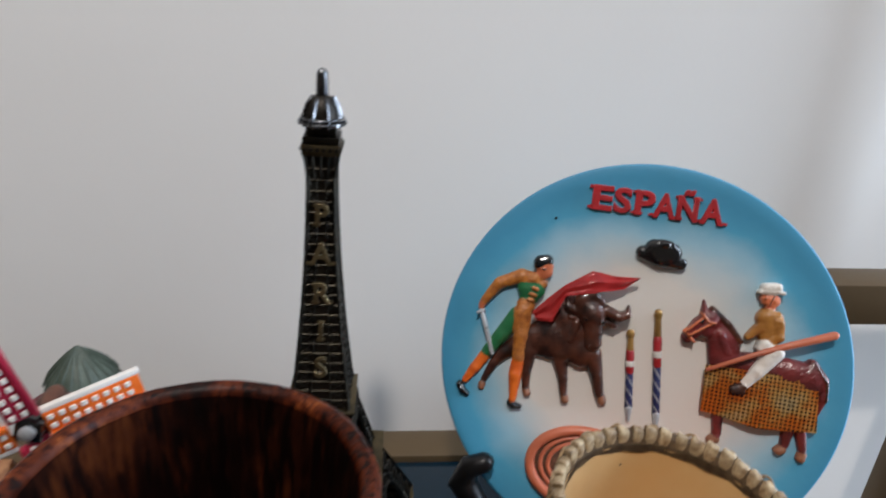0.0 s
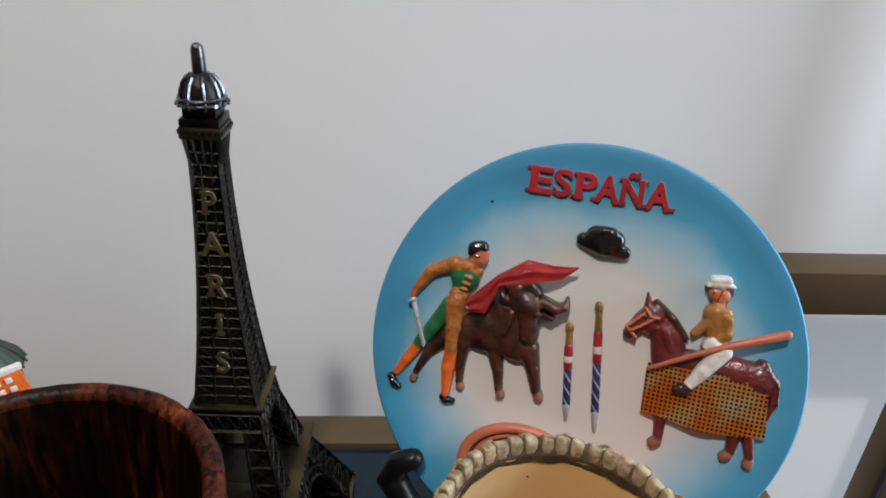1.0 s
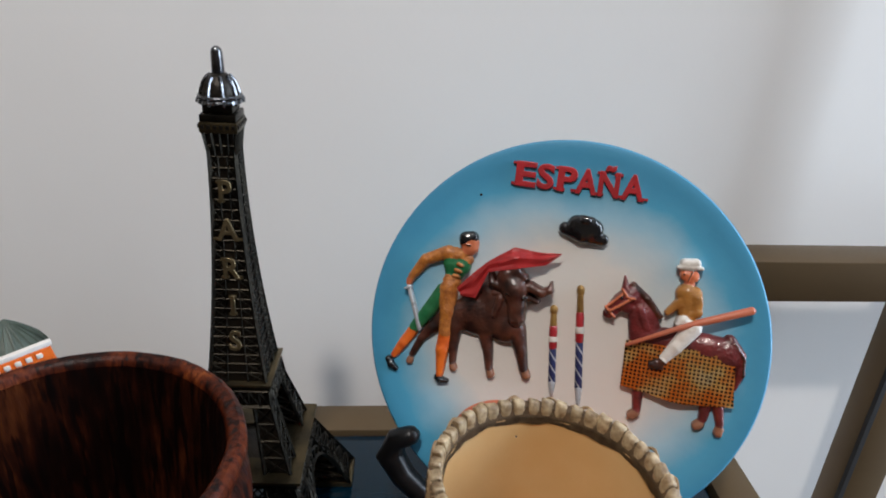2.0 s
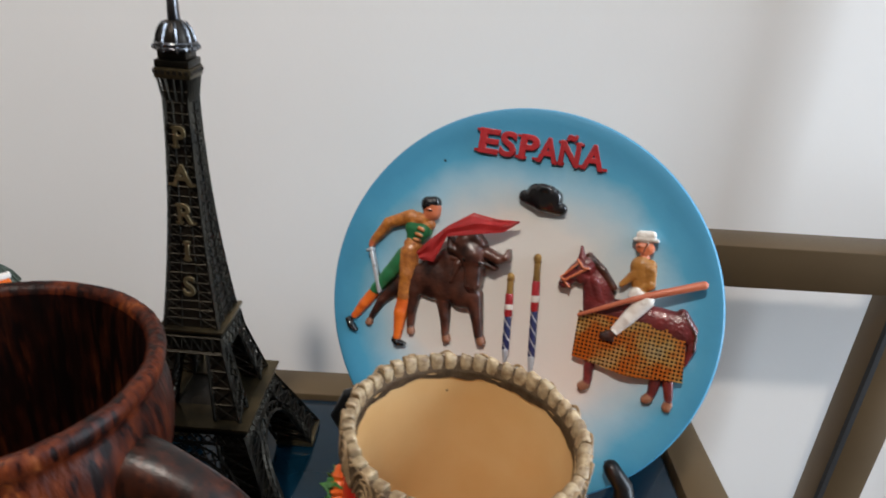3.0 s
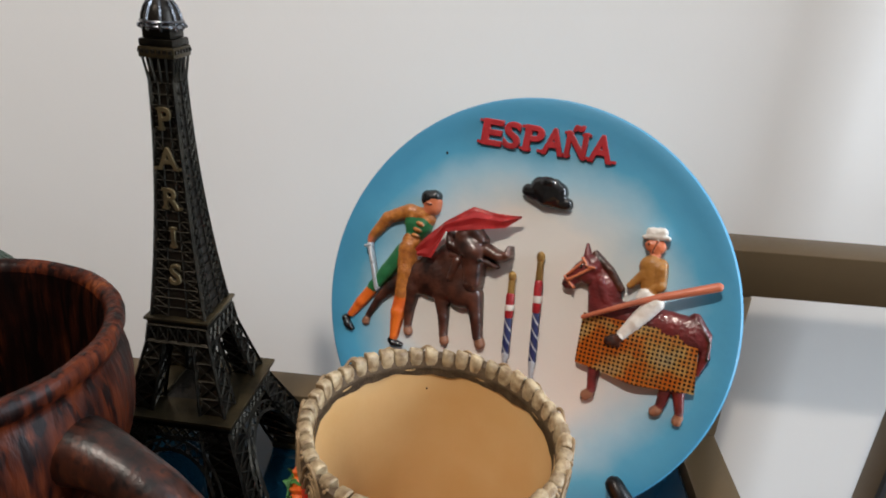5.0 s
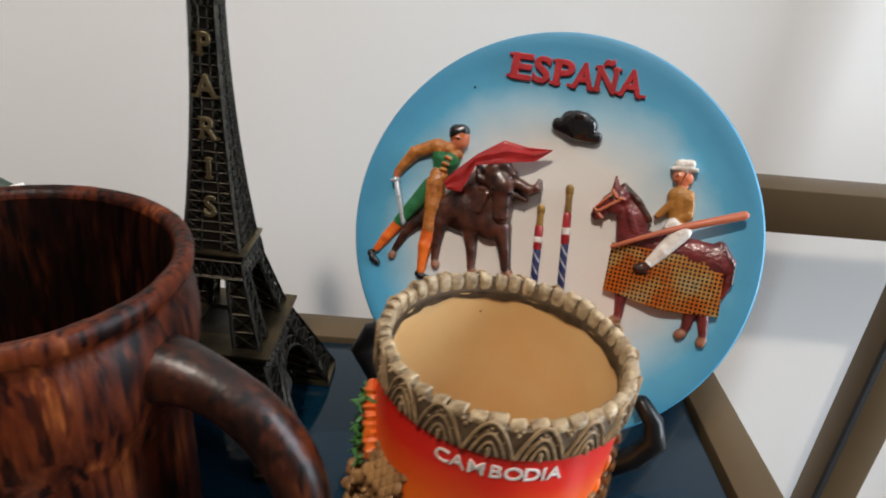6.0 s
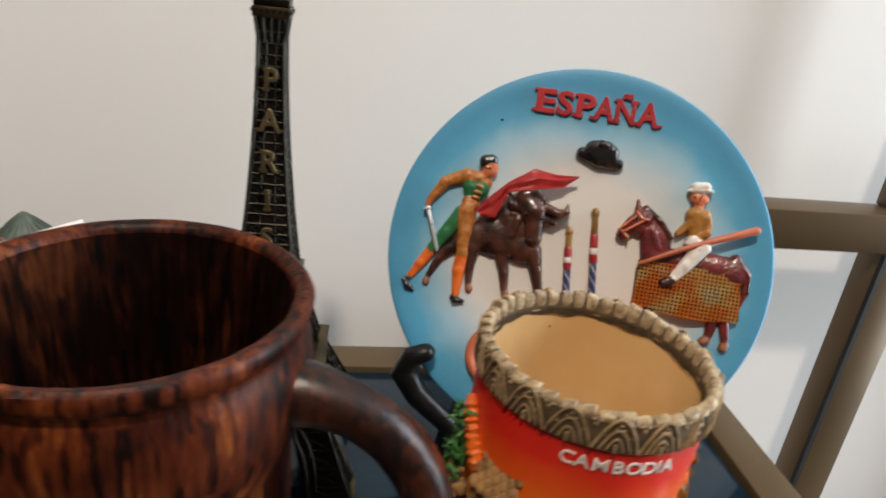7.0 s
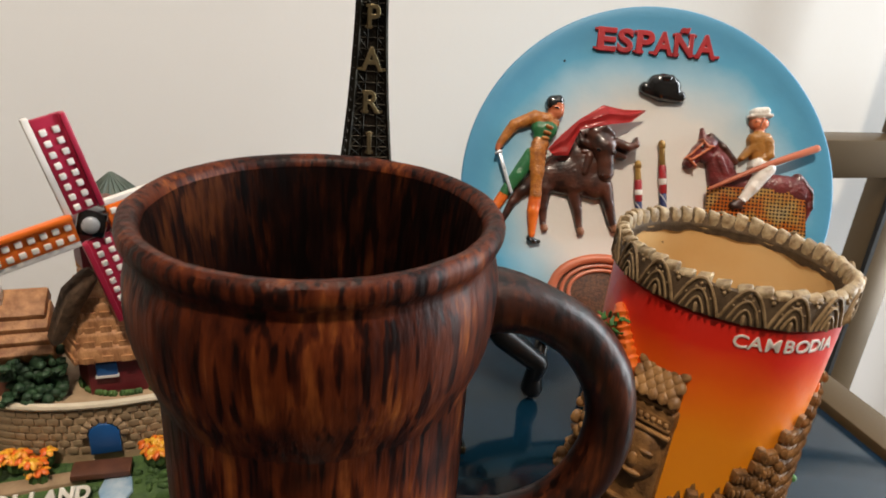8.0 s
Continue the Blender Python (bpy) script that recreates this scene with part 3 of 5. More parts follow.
    # bull
    relief("bull", [
        ([(-53.0, 1.5), (-42.0, 5.5), (-31.0, 6.0)], [8.0, 12.2, 12.4], 1.2, 0, 0.42),
        ([(-37.0, 16.0), (-30.0, 12.0)], [7.0, 9.0], 2.6, 0, 0.55), ([(-27.0, 1.5)], [9.0], 2.6, 0, 0.55),
        ([(-33.0, 9.0), (-35.0, -1.0)], [5.5, 4.2], 4.0, 0, 0.6), ([(-52.0, 4.0), (-53.0, -3.0)], [5.5, 4.4], 2.6, 0, 0.5), ([(-31.5, 15.0), (-33.5, 6.0)], [2.0, 1.2], 7.6, 0, 0.6),
        ([(-29.4, 26.6), (-24.4, 20.8), (-22.8, 13.0), (-22.0, 6.6)], [5.4, 6.6, 4.5, 4.2], 7.4, 0, 0.75),
        ([(-30.4, 29.0), (-25.6, 30.6), (-21.5, 27.4)], [2.6, 2.8, 2.4], 8.4, 0, 0.8),
        ([(-30.6, 21.0), (-36.6, 22.6), (-38.6, 28.6)], [2.5, 2.2, 0.9], 7.6, 0, 0.9),
        ([(-18.0, 23.6), (-11.4, 21.4), (-7.6, 23.2), (-7.4, 27.0)], [2.7, 2.5, 1.9, 0.8], 8.0, 0, 0.9),
        ([(-30.0, 18.0), (-35.2, 17.6)], [1.9, 1.2], 6.0, 0, 0.9), ([(-17.4, 17.8), (-12.8, 16.4)], [1.9, 1.2], 6.2, 0, 0.9),
        ([(-37.6, -3.0), (-34.4, -14.0), (-32.8, -22.4)], [4.4, 2.7, 2.0], 1.8, 0, 0.9),
        ([(-21.5, 0.0), (-17.8, -10.0), (-15.2, -19.0)], [5.0, 3.2, 2.4], 2.4, 0, 0.9),
        ([(-53.6, -4.0), (-53.0, -14.0), (-52.3, -22.6)], [4.4, 2.6, 1.9], 1.2, 0, 0.9),
        ([(-57.0, 1.0), (-65.5, -6.6), (-70.4, -13.2), (-74.2, -22.4)], [5.4, 3.6, 2.4, 1.7], 0.6, 0, 0.8),
        ([(-32.0, -24.2), (-31.6, -25.4)], [2.1, 2.2], 1.8, 1, 0.9), ([(-13.9, -21.0), (-13.4, -22.4)], [2.3, 2.4], 2.2, 1, 0.9),
        ([(-51.7, -24.6), (-51.3, -25.6)], [2.0, 2.1], 1.4, 1, 0.9), ([(-74.8, -25.0), (-75.0, -26.2)], [1.9, 2.0], 0.8, 1, 0.9),
        ([(-28.0, 18.6), (-26.8, 18.0)], [0.9, 0.8], 11.0, 2, 0.6), ([(-19.6, 17.6), (-18.4, 18.2)], [0.8, 0.9], 11.0, 2, 0.6),
        ([(-23.7, 5.2)], [0.8], 9.6, 2, 0.6), ([(-20.4, 5.0)], [0.8], 9.6, 2, 0.6),
    ], [BULL, HOOF, INK], ob, "raised glossy dark brown bull", 0.42, 0.10)
    # two banderillas
    for x0, y0, x1, y1 in ((-4.4, 14.2, 0.8, -29.5), (7.2, 26.4, 14.6, -32.0)):
        rod = part("banderilla", tube(bmesh.new(), mm((x0 + (x1 - x0) * 0.45, y0 + (y1 - y0) * 0.45, 2.0), (x0 + (x1 - x0) * 0.86, y0 + (y1 - y0) * 0.86, 1.8)), 0.0019, 10), STRIPES, ob, "blue and white striped dart")
        lerp = lambda a: (x0 + (x1 - x0) * a, y0 + (y1 - y0) * a, 2.1)
        part("gold_shaft", tube(tube(bmesh.new(), mm(lerp(0.02), lerp(0.20)), [0.0015, 0.0018], 8), mm(lerp(0.0), lerp(0.03)), 0.0020, 8), GOLD, rod, "gold shaft")
        part("red_sleeve", tube(bmesh.new(), mm(lerp(0.22), lerp(0.45)), 0.0021, 10), RED, rod, "red sleeve")
        part("white_band", tube(bmesh.new(), mm(lerp(0.335), lerp(0.375)), 0.0023, 10), IVORY, rod, "white band")
        part("point", tube(bmesh.new(), mm(lerp(0.86), lerp(1.0)), [0.0019, 0.0008], 8), STEEL, rod, "silver point")
    # hat
    relief("hat", [
        ([(-4.8, 55.2), (4.0, 53.6), (13.8, 52.0)], [3.4, 4.8, 3.2], 2.0, 0, 0.8),
        ([(0.8, 57.6), (8.6, 56.6)], [5.2, 5.2], 2.6, 0, 0.75), ([(3.0, 59.6), (7.0, 59.4)], [3.4, 3.4], 4.6, 0, 0.5),
        ([(4.0, 60.4), (5.8, 60.4)], [1.5, 1.5], 6.9, 0, 0.4),
    ], [INK], ob, "raised glossy black hat", 0.42)
    # horse and rider
    relief("horse", [
        ([(31.4, 27.2), (27.4, 23.6), (22.4, 16.6)], [4.8, 4.2, 2.9], 2.8, 0, 0.8), ([(30.4, 21.4)], [3.6], 2.8, 0, 0.8),
        ([(28.6, 31.0), (27.6, 36.0)], [2.0, 0.6], 3.4, 0, 0.8),
        ([(33.6, 26.4), (38.7, 17.6), (41.5, 8.5)], [5.4, 7.2, 8.2], 1.6, 0, 0.5),
        ([(32.0, 32.6), (40.0, 26.6), (46.6, 19.4)], [1.5, 1.7, 1.4], 3.6, 4, 0.8),
        ([(50.0, 7.5), (70.0, 7.5), (77.5, 6.0)], [6.8, 7.4, 8.6], 1.8, 0, 0.5),
        ([(79.5, 13.4), (85.2, 7.6), (86.2, -1.0), (84.6, -9.0)], [3.0, 2.4, 2.2, 1.1], 1.8, 0, 0.8), ([(81.5, 12.6), (86.6, 6.0), (87.2, -2.0)], [0.7, 0.8, 0.7], 3.6, 4, 0.8),
        ([(41.7, -15.0), (42.8, -28.0)], [3.2, 2.2], 1.6, 0, 0.9), ([(42.2, -30.4), (40.8, -31.6)], [2.5, 2.4], 1.8, 1, 0.9),
        ([(74.2, -15.0), (73.2, -26.0)], [3.2, 2.2], 1.6, 0, 0.9), ([(72.2, -28.8), (71.0, -29.9)], [2.3, 2.2], 1.8, 1, 0.9),
        ([(78.2, -15.0), (81.2, -27.0)], [3.0, 2.0], 1.4, 0, 0.9), ([(81.4, -29.4), (81.0, -31.2)], [2.1, 2.2], 1.6, 1, 0.9),
        ([(20.6, 19.6), (25.4, 15.4)], [0.65, 0.65], 6.0, 2, 0.6), ([(23.0, 18.6), (32.0, 25.8)], [0.65, 0.65], 7.0, 2, 0.6), ([(27.0, 29.6), (30.0, 26.4), (33.6, 26.0)], [0.65, 0.65, 0.65], 7.2, 2, 0.6), ([(21.6, 20.6), (28.0, 28.4)], [0.55, 0.55], 6.2, 2, 0.6),
        ([(27.0, 25.2), (27.6, 26.0)], [0.8, 0.8], 6.6, 3, 0.6), ([(21.2, 16.8)], [0.6], 5.4, 3, 0.6),
        ([(37.0, 21.0), (41.0, 13.0)], [1.8, 1.6], 4.6, 0, 0.8),
    ], [HORSE, HOOF, SKIN, INK, BULL], ob, "raised maroon horse", 0.45, 0.2)
    bm = bmesh.new()
    nx, ny, grid = 14, 9, []
    for i in range(nx):
        s = i / (nx - 1)
        col = []
        for j in range(ny):
            q = j / (ny - 1)
            x = 32.4 + 50.0 * s + (1 - q) * (0.8 + 2.2 * s)
            y = (-17.6 - 2.2 * math.sin(s * 3.1) + 0.5 * math.sin(s * 9)) * (1 - q) + (5.4 + 2.0 * s) * q
            z = 3.6 + 2.2 * math.sin(math.pi * min(1, max(0, s * 0.9 + 0.05))) + 1.0 * math.sin(q * 2.6) + 0.5 * math.sin(s * 16)
            col.append(bm.verts.new((x * 0.001, y * 0.001, z * 0.001)))
        grid.append(col)
    for c0, c1 in zip(grid, grid[1:]):
        for j in range(ny - 1):
            bm.faces.new((c0[j], c1[j], c1[j + 1], c0[j + 1]))
    bmesh.ops.solidify(bm, geom=bm.faces[:], thickness=0.0022)
    part("horse_cloth", bm, CLOTH, ob, "orange and yellow woven horse cloth")
    relief("mounted_figure", [
        ([(51.4, 44.4), (61.6, 45.4)], [1.0, 1.0], 4.6, 1, 0.9), ([(53.8, 46.8), (58.6, 47.4)], [2.3, 2.4], 4.2, 1, 0.7),
        ([(55.4, 41.4), (58.0, 41.0)], [3.3, 3.3], 2.6, 2, 0.7), ([(57.4, 37.4)], [2.5], 2.4, 2, 0.8),
        ([(56.8, 32.0), (58.8, 23.4)], [5.2, 4.8], 2.8, 0, 0.7), ([(60.6, 33.0)], [3.4], 2.8, 0, 0.8),
        ([(61.8, 31.0), (62.6, 24.2), (58.4, 20.4)], [2.5, 2.4, 1.8], 5.0, 0, 0.9), ([(54.0, 27.4), (49.6, 21.8)], [2.3, 1.5], 3.4, 0, 0.9),
        ([(56.6, 20.2), (54.8, 17.6)], [1.9, 1.5], 6.6, 1, 0.8),
        ([(62.0, 16.8), (55.4, 6.6), (51.0, -0.2)], [4.0, 3.4, 2.4], 6.4, 1, 0.7), ([(57.0, 19.0), (60.0, 17.4)], [3.4, 3.4], 5.6, 1, 0.7),
        ([(49.8, -2.0), (46.4, -4.0)], [2.4, 2.4], 6.6, 3, 0.7), ([(48.4, -4.6), (50.6, -5.0)], [1.6, 1.2], 6.6, 3, 0.7),
        ([(53.8, 41.6)], [0.55], 5.0, 3, 0.6), ([(57.6, 43.6), (56.0, 38.4)], [0.4, 0.4], 5.2, 3, 0.6),
    ], [TAN_COAT, IVORY, SKIN, BULL], ob, "raised mounted figure in mustard and white", 0.42, 0.18)
    bm = bmesh.new()
    tube(bm, mm((33.0, 3.6, 8.2), (53.0, 14.8, 8.4), (64.5, 20.3, 7.2), (85.5, 29.6, 5.4)), [0.0010, 0.0013, 0.0018, 0.0020], 10)
    part("lance", bm, LANCE, ob, "raised terracotta lance")
    # round arena with a woven middle
    bm = bmesh.new()
    loop = [(-17 + 27.5 * math.cos(a), -58 + 19.0 * math.sin(a), 3.2) for a in (2 * math.pi * k / 40 for k in range(41))]
    tube(bm, mm(*loop), 0.0026, 10, caps=False)
    for k in (0.80, 0.66):
        tube(bm, mm(*[(-17 + (x + 17) * k, -58 + (y + 58) * k, 2.6) for x, y, z in loop]), 0.0011, 8, caps=False)
    ring = part("arena", bm, FLAME, ob, "raised orange oval rim")
    ring.data.materials[0] = LANCE
    bm = bmesh.new()
    slab(bm, mm(*[(-17 + 25 * math.cos(2 * math.pi * k / 40), -58 + 16.5 * math.sin(2 * math.pi * k / 40)) for k in range(40)]), 0.0, 0.0022, 0.0005)
    part("woven_middle", bm, BASKET, ring, "brown woven middle")
    bm = bmesh.new()
    ball(bm, (-0.0496, 0.0661, 0.0002), (0.0007, 0.0007, 0.0003), 0, 8)
    part("speck", bm, INK, ob, "tiny black chip")
    # everything moulded on the face follows the dish
    for piece in ob.children_recursive:
        if piece.name.split(".")[0] != "dish":
            for v in piece.data.vertices:
                v.co.z += sag(v.co.x, v.co.y)
    return ob


souvenir_plate()


def plate_easel():
    ob = thing("plate_easel", "small black plastic easel holding the round plate", "plate stand")
    f = lambda x, y, z: PLATE_AT @ Vector((x, y, z))
    for pts, rad in (
        (((-0.0665, -0.0625, 0.0080), (-0.0735, -0.0660, 0.0080), (-0.0765, -0.0755, 0.0060), (-0.0680, -0.0860, 0.0050), (-0.0480, -0.0985, 0.0050)), (0.0052, 0.0060, 0.0078, 0.0066, 0.0056)),
        (((0.0620, -0.0640, 0.0070), (0.0690, -0.0710, 0.0080), (0.0715, -0.0800, 0.0070), (0.0650, -0.0900, 0.0060), (0.0540, -0.0985, 0.0050)), (0.0040, 0.0046, 0.0060, 0.0058, 0.0054)),
    ):
        p = [f(*q) for q in pts]
        heel = Vector((p[-1].x, p[-1].y + 0.004, 0.0064))
        bm = bmesh.new()
        tube(bm, p, rad, 14)
        tube(bm, [p[-1], p[-1].lerp(heel, 0.6) + Vector((0, 0.002, 0)), heel], [0.0056, 0.0048, 0.0062], 12)
        x = pts[-1][0]
        tube(bm, [p[-1], f(x, -0.1035, -0.004), f(x * 0.9, -0.075, -0.0125), f(x * 0.6, -0.03, -0.016)], [0.0050, 0.0042, 0.0036, 0.0034], 12)
        part("arm", bm, BLACK, ob)
    bm = bmesh.new()
    tube(bm, [f(-0.0348, -0.03, -0.016), f(0.0324, -0.03, -0.016)], 0.0036, 10)
    part("cross_bar", bm, BLACK, ob)
    bm = bmesh.new()
    end = f(0, -0.03, -0.05)
    tube(bm, [f(0, -0.03, -0.016), Vector((end.x, min(end.y + 0.0, 0.372), 0.0335)), Vector((0.150, 0.318, 0.0046))], 0.0044, 10)
    part("back_leg", bm, BLACK, ob)
    return ob


plate_easel()


# ---- tower model ----
TOWER_AT = Vector((-0.0232, 0.2585, 0.0010))


def tower_model():
    ob = thing("tower_model", "antique bronze lattice tower model standing on the glass shelf", "figurine", Matrix.Translation(TOWER_AT) @ Matrix.Rotation(radians(0.8), 4, "Y") @ Matrix.Rotation(radians(-1.5), 4, "Z"))
    faces = [Matrix.Rotation(k * math.pi / 2, 3, "Z") for k in range(4)]
    corner = [(1, 1), (-1, 1), (-1, -1), (1, -1)]

    def lattice(bm, a0, a1, b0, b1, cells, r, edge):
        """A flat truss between edge a (a0 to a1) and edge b (b0 to b1)."""
        a0, a1, b0, b1 = map(Vector, (a0, a1, b0, b1))
        bar(bm, a0, a1, edge)
        bar(bm, b0, b1, edge)
        for i in range(cells):
            s, e = i / cells, (i + 1) / cells
            bar(bm, a0.lerp(a1, s), b0.lerp(b1, e), r)
            bar(bm, b0.lerp(b1, s), a0.lerp(a1, e), r)
            bar(bm, a0.lerp(a1, e), b0.lerp(b1, e), r)

    def strut(name, sx, sy, z0, o0, i0, z1, o1, i1, cells, r, edge):
        """A tapering lattice leg of square section in the corner (sx, sy)."""
        bm = bmesh.new()
        lo = [(sx * a, sy * b, z0) for a, b in ((o0, o0), (i0, o0), (i0, i0), (o0, i0))]
        hi = [(sx * a, sy * b, z1) for a, b in ((o1, o1), (i1, o1), (i1, i1), (o1, i1))]
        for k in range(4):
            lattice(bm, lo[k], hi[k], lo[(k + 1) % 4], hi[(k + 1) % 4], cells, r, edge)
        leg = part(name, bm, TOWER_METAL, ob, smooth=False)
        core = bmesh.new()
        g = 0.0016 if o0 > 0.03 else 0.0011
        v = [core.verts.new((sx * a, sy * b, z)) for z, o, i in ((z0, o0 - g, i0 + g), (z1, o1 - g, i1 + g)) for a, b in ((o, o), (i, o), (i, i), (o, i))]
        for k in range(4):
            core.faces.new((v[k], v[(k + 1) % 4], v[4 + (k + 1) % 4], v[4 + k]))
        part("core", core, TOWER_DARK, leg, "dark inner faces", smooth=False)
        return leg

    # four feet up to the first platform, with arches between
    for sx, sy in corner:
        strut("leg", sx, sy, 0.0035, 0.0470, 0.0270, 0.0520, 0.0264, 0.0124, 6, 0.00042, 0.00085)
        part("foot", a_box((sx * 0.0373, sy * 0.0373, 0.00185), (0.0220, 0.0220, 0.0036), bevel=0.0006), TOWER_EDGE, ob, "worn brassy foot")
    for m in faces:
        bm = bmesh.new()
        pts_in, pts_out = [], []
        for k in range(17):
            a = math.pi * k / 16
            z = 0.010 + 0.0325 * math.sin(a)
            y = -(0.0472 - 0.0206 * (z - 0.0035) / 0.0485)
            pts_in.append(m @ Vector((0.0250 * math.cos(a), y, z)))
            z = 0.010 + 0.0372 * math.sin(a)
            y = -(0.0472 - 0.0206 * (z - 0.0035) / 0.0485)
            pts_out.append(m @ Vector((0.0290 * math.cos(a), y, z)))
        for k in range(16):
            bar(bm, pts_in[k], pts_in[k + 1], 0.0008)
            bar(bm, pts_out[k], pts_out[k + 1], 0.0006)
            bar(bm, pts_in[k], pts_out[k + 1], 0.0004)
            bar(bm, pts_out[k], pts_in[k + 1], 0.0004)
        # spandrel truss
        for k in range(12):
            x0, x1 = -0.0262 + 0.0524 * k / 12, -0.0262 + 0.0524 * (k + 1) / 12
            bar(bm, m @ Vector((x0, -0.0281, 0.0480)), m @ Vector((x1, -0.0268, 0.0522)), 0.0004)
            bar(bm, m @ Vector((x1, -0.0281, 0.0480)), m @ Vector((x0, -0.0268, 0.0522)), 0.0004)
        bar(bm, m @ Vector((-0.0270, -0.0282, 0.0480)), m @ Vector((0.0270, -0.0282, 0.0480)), 0.0007)
        part("arch", bm, TOWER_METAL, ob, smooth=False)
    # first platform with a square well
    def platform(z, half, thick, hole, name):
        bm = bmesh.new()
        for s, (cx, cy, lx, ly) in enumerate(((0, half - (half - hole) / 2, 2 * half, half - hole), (0, -half + (half - hole) / 2, 2 * half, half - hole), (half - (half - hole) / 2, 0, half - hole, 2 * hole), (-half + (half - hole) / 2, 0, half - hole, 2 * hole))):
            box(bm, (cx, cy, z - thick / 2), (lx, ly, thick))
        return part(name, bm, TOWER_EDGE, ob, "worn brassy platform", smooth=False)

    platform(0.0585, 0.0292, 0.0013, 0.0125, "platform")
    part("platform_edge", a_box((0, 0, 0.0560), (0.0562, 0.0562, 0.0020), bevel=0.0004), TOWER_DARK, ob)
    part("platform_moulding", a_box((0, 0, 0.0537), (0.0544, 0.0544, 0.0024), bevel=0.0004), TOWER_METAL, ob)
    # second stage
    for sx, sy in corner:
        strut("leg", sx, sy, 0.0587, 0.0238, 0.0118, 0.0915, 0.0150, 0.0070, 4, 0.00036, 0.0007)
    for m in faces:
        bm = bmesh.new()
        inner = [bm.verts.new(m @ Vector(p)) for p in ((-0.0147, -0.0140, 0.0917), (0.0147, -0.0140, 0.0917), (0.0134, -0.0130, 0.1000), (-0.0134, -0.0130, 0.1000))]
        outer = [bm.verts.new(m @ Vector(p)) for p in ((-0.0147, -0.0145, 0.0917), (0.0147, -0.0145, 0.0917), (0.0134, -0.0135, 0.1000), (-0.0134, -0.0135, 0.1000))]
        bm.faces.new(outer)
        bm.faces.new(inner[::-1])
        for k in range(4):
            bm.faces.new((inner[k], inner[k - 3], outer[k - 3], outer[k]))
        bmesh.ops.recalc_face_normals(bm, faces=bm.faces[:])
        truss = part("truss", bm, TOWER_METAL, ob, smooth=False)

        def brace(u0, v0, u1, v1, r):
            ends = []
            for u, v in ((u0, v0), (u1, v1)):
                ends.append(m @ Vector((u * (0.0152 - 0.0012 * v), -0.0151 + 0.0011 * v, 0.0917 + 0.0083 * v)))
            bm = bmesh.new()
            bar(bm, ends[0], ends[1], r)
            part("brace", bm, TOWER_METAL, truss, smooth=False)

        for k in range(6):
            u0, u1 = -1 + k / 3, -1 + (k + 1) / 3
            brace(u0, 0, u1, 1, 0.00036)
            brace(u1, 0, u0, 1, 0.00036)
            if k:
                brace(u0, 0, u0, 1, 0.00036)
        for u0, v0, u1, v1 in ((-1, 0, 1, 0), (-1, 1, 1, 1), (-1, 0, -1, 1), (1, 0, 1, 1)):
            brace(u0, v0, u1, v1, 0.0007)
    part("platform", a_box((0, 0, 0.1035), (0.0310, 0.0310, 0.0015), bevel=0.0004), TOWER_EDGE, ob, "worn brassy platform")
    part("platform_moulding", a_box((0, 0, 0.1014), (0.0290, 0.0290, 0.0026), bevel=0.0004), TOWER_METAL, ob)
    # the shaft: a curved taper with lattice faces over a dark core
    half = lambda z: 0.0051 + 0.0076 * (1 - (z - 0.1043) / 0.1097) ** 1.8 if z < 0.214 else 0.0051
    zs = [0.1043 + (0.2140 - 0.1043) * i / 24 for i in range(25)]
    bm = bmesh.new()
    for m in faces:
        for k in range(24):
            z0, z1 = zs[k], zs[k + 1]
            h0, h1 = half(z0), half(z1)
            bar(bm, m @ Vector((-h0, -h0, z0)), m @ Vector((-h1, -h1, z1)), 0.0007)
            for lo, hi in ((-1, -0.36), (0.36, 1)):
                bar(bm, m @ Vector((lo * h0, -h0, z0)), m @ Vector((hi * h1, -h1, z1)), 0.00028)
                bar(bm, m @ Vector((hi * h0, -h0, z0)), m @ Vector((lo * h1, -h1, z1)), 0.00028)
            bar(bm, m @ Vector((-h1, -h1, z1)), m @ Vector((h1, -h1, z1)), 0.00028)
            for s in (-0.36, 0.36):
                bar(bm, m @ Vector((s * h0, -h0, z0)), m @ Vector((s * h1, -h1, z1)), 0.00032)
    shaft = part("shaft", bm, TOWER_METAL, ob, smooth=False)
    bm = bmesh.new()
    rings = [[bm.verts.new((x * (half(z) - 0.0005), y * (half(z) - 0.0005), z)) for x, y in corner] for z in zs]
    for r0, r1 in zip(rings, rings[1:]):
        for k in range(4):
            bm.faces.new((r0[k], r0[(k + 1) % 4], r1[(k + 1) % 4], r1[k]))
    part("core", bm, TOWER_DARK, shaft, "dark inner faces", smooth=False)
    for ch, z in zip("PARIS", (0.1955, 0.1785, 0.1608, 0.1432, 0.1258)):
        slope = math.atan2(half(z - 0.006) - half(z + 0.006), 0.012)
        m = Matrix.Translation((0, -half(z) - 0.0009, z - 0.0050)) @ Matrix.Rotation(math.pi / 2 - slope, 4, "X")
        letter("letter_" + ch.lower(), ch, 0.0134, 0.0010, TOWER_LETTER, ob, m, bold=0.00012, label="raised brassy letter " + ch, serif=0.26, narrow=0.92 if z < 0.18 else 0.84)
    # flared head, gallery, dome and spire
    for m in faces:
        for s in (-1, -0.5, 0, 0.5):
            part("bracket", bar(bmesh.new(), m @ Vector((s * 0.0052, -0.0053, 0.210)), m @ Vector((s * 0.0064, -0.0064, 0.2195)), 0.00045), TOWER_METAL, ob, smooth=False)
    part("neck", a_box((0, 0, 0.2145), (0.0100, 0.0100, 0.0100)), TOWER_DARK, ob, smooth=False)
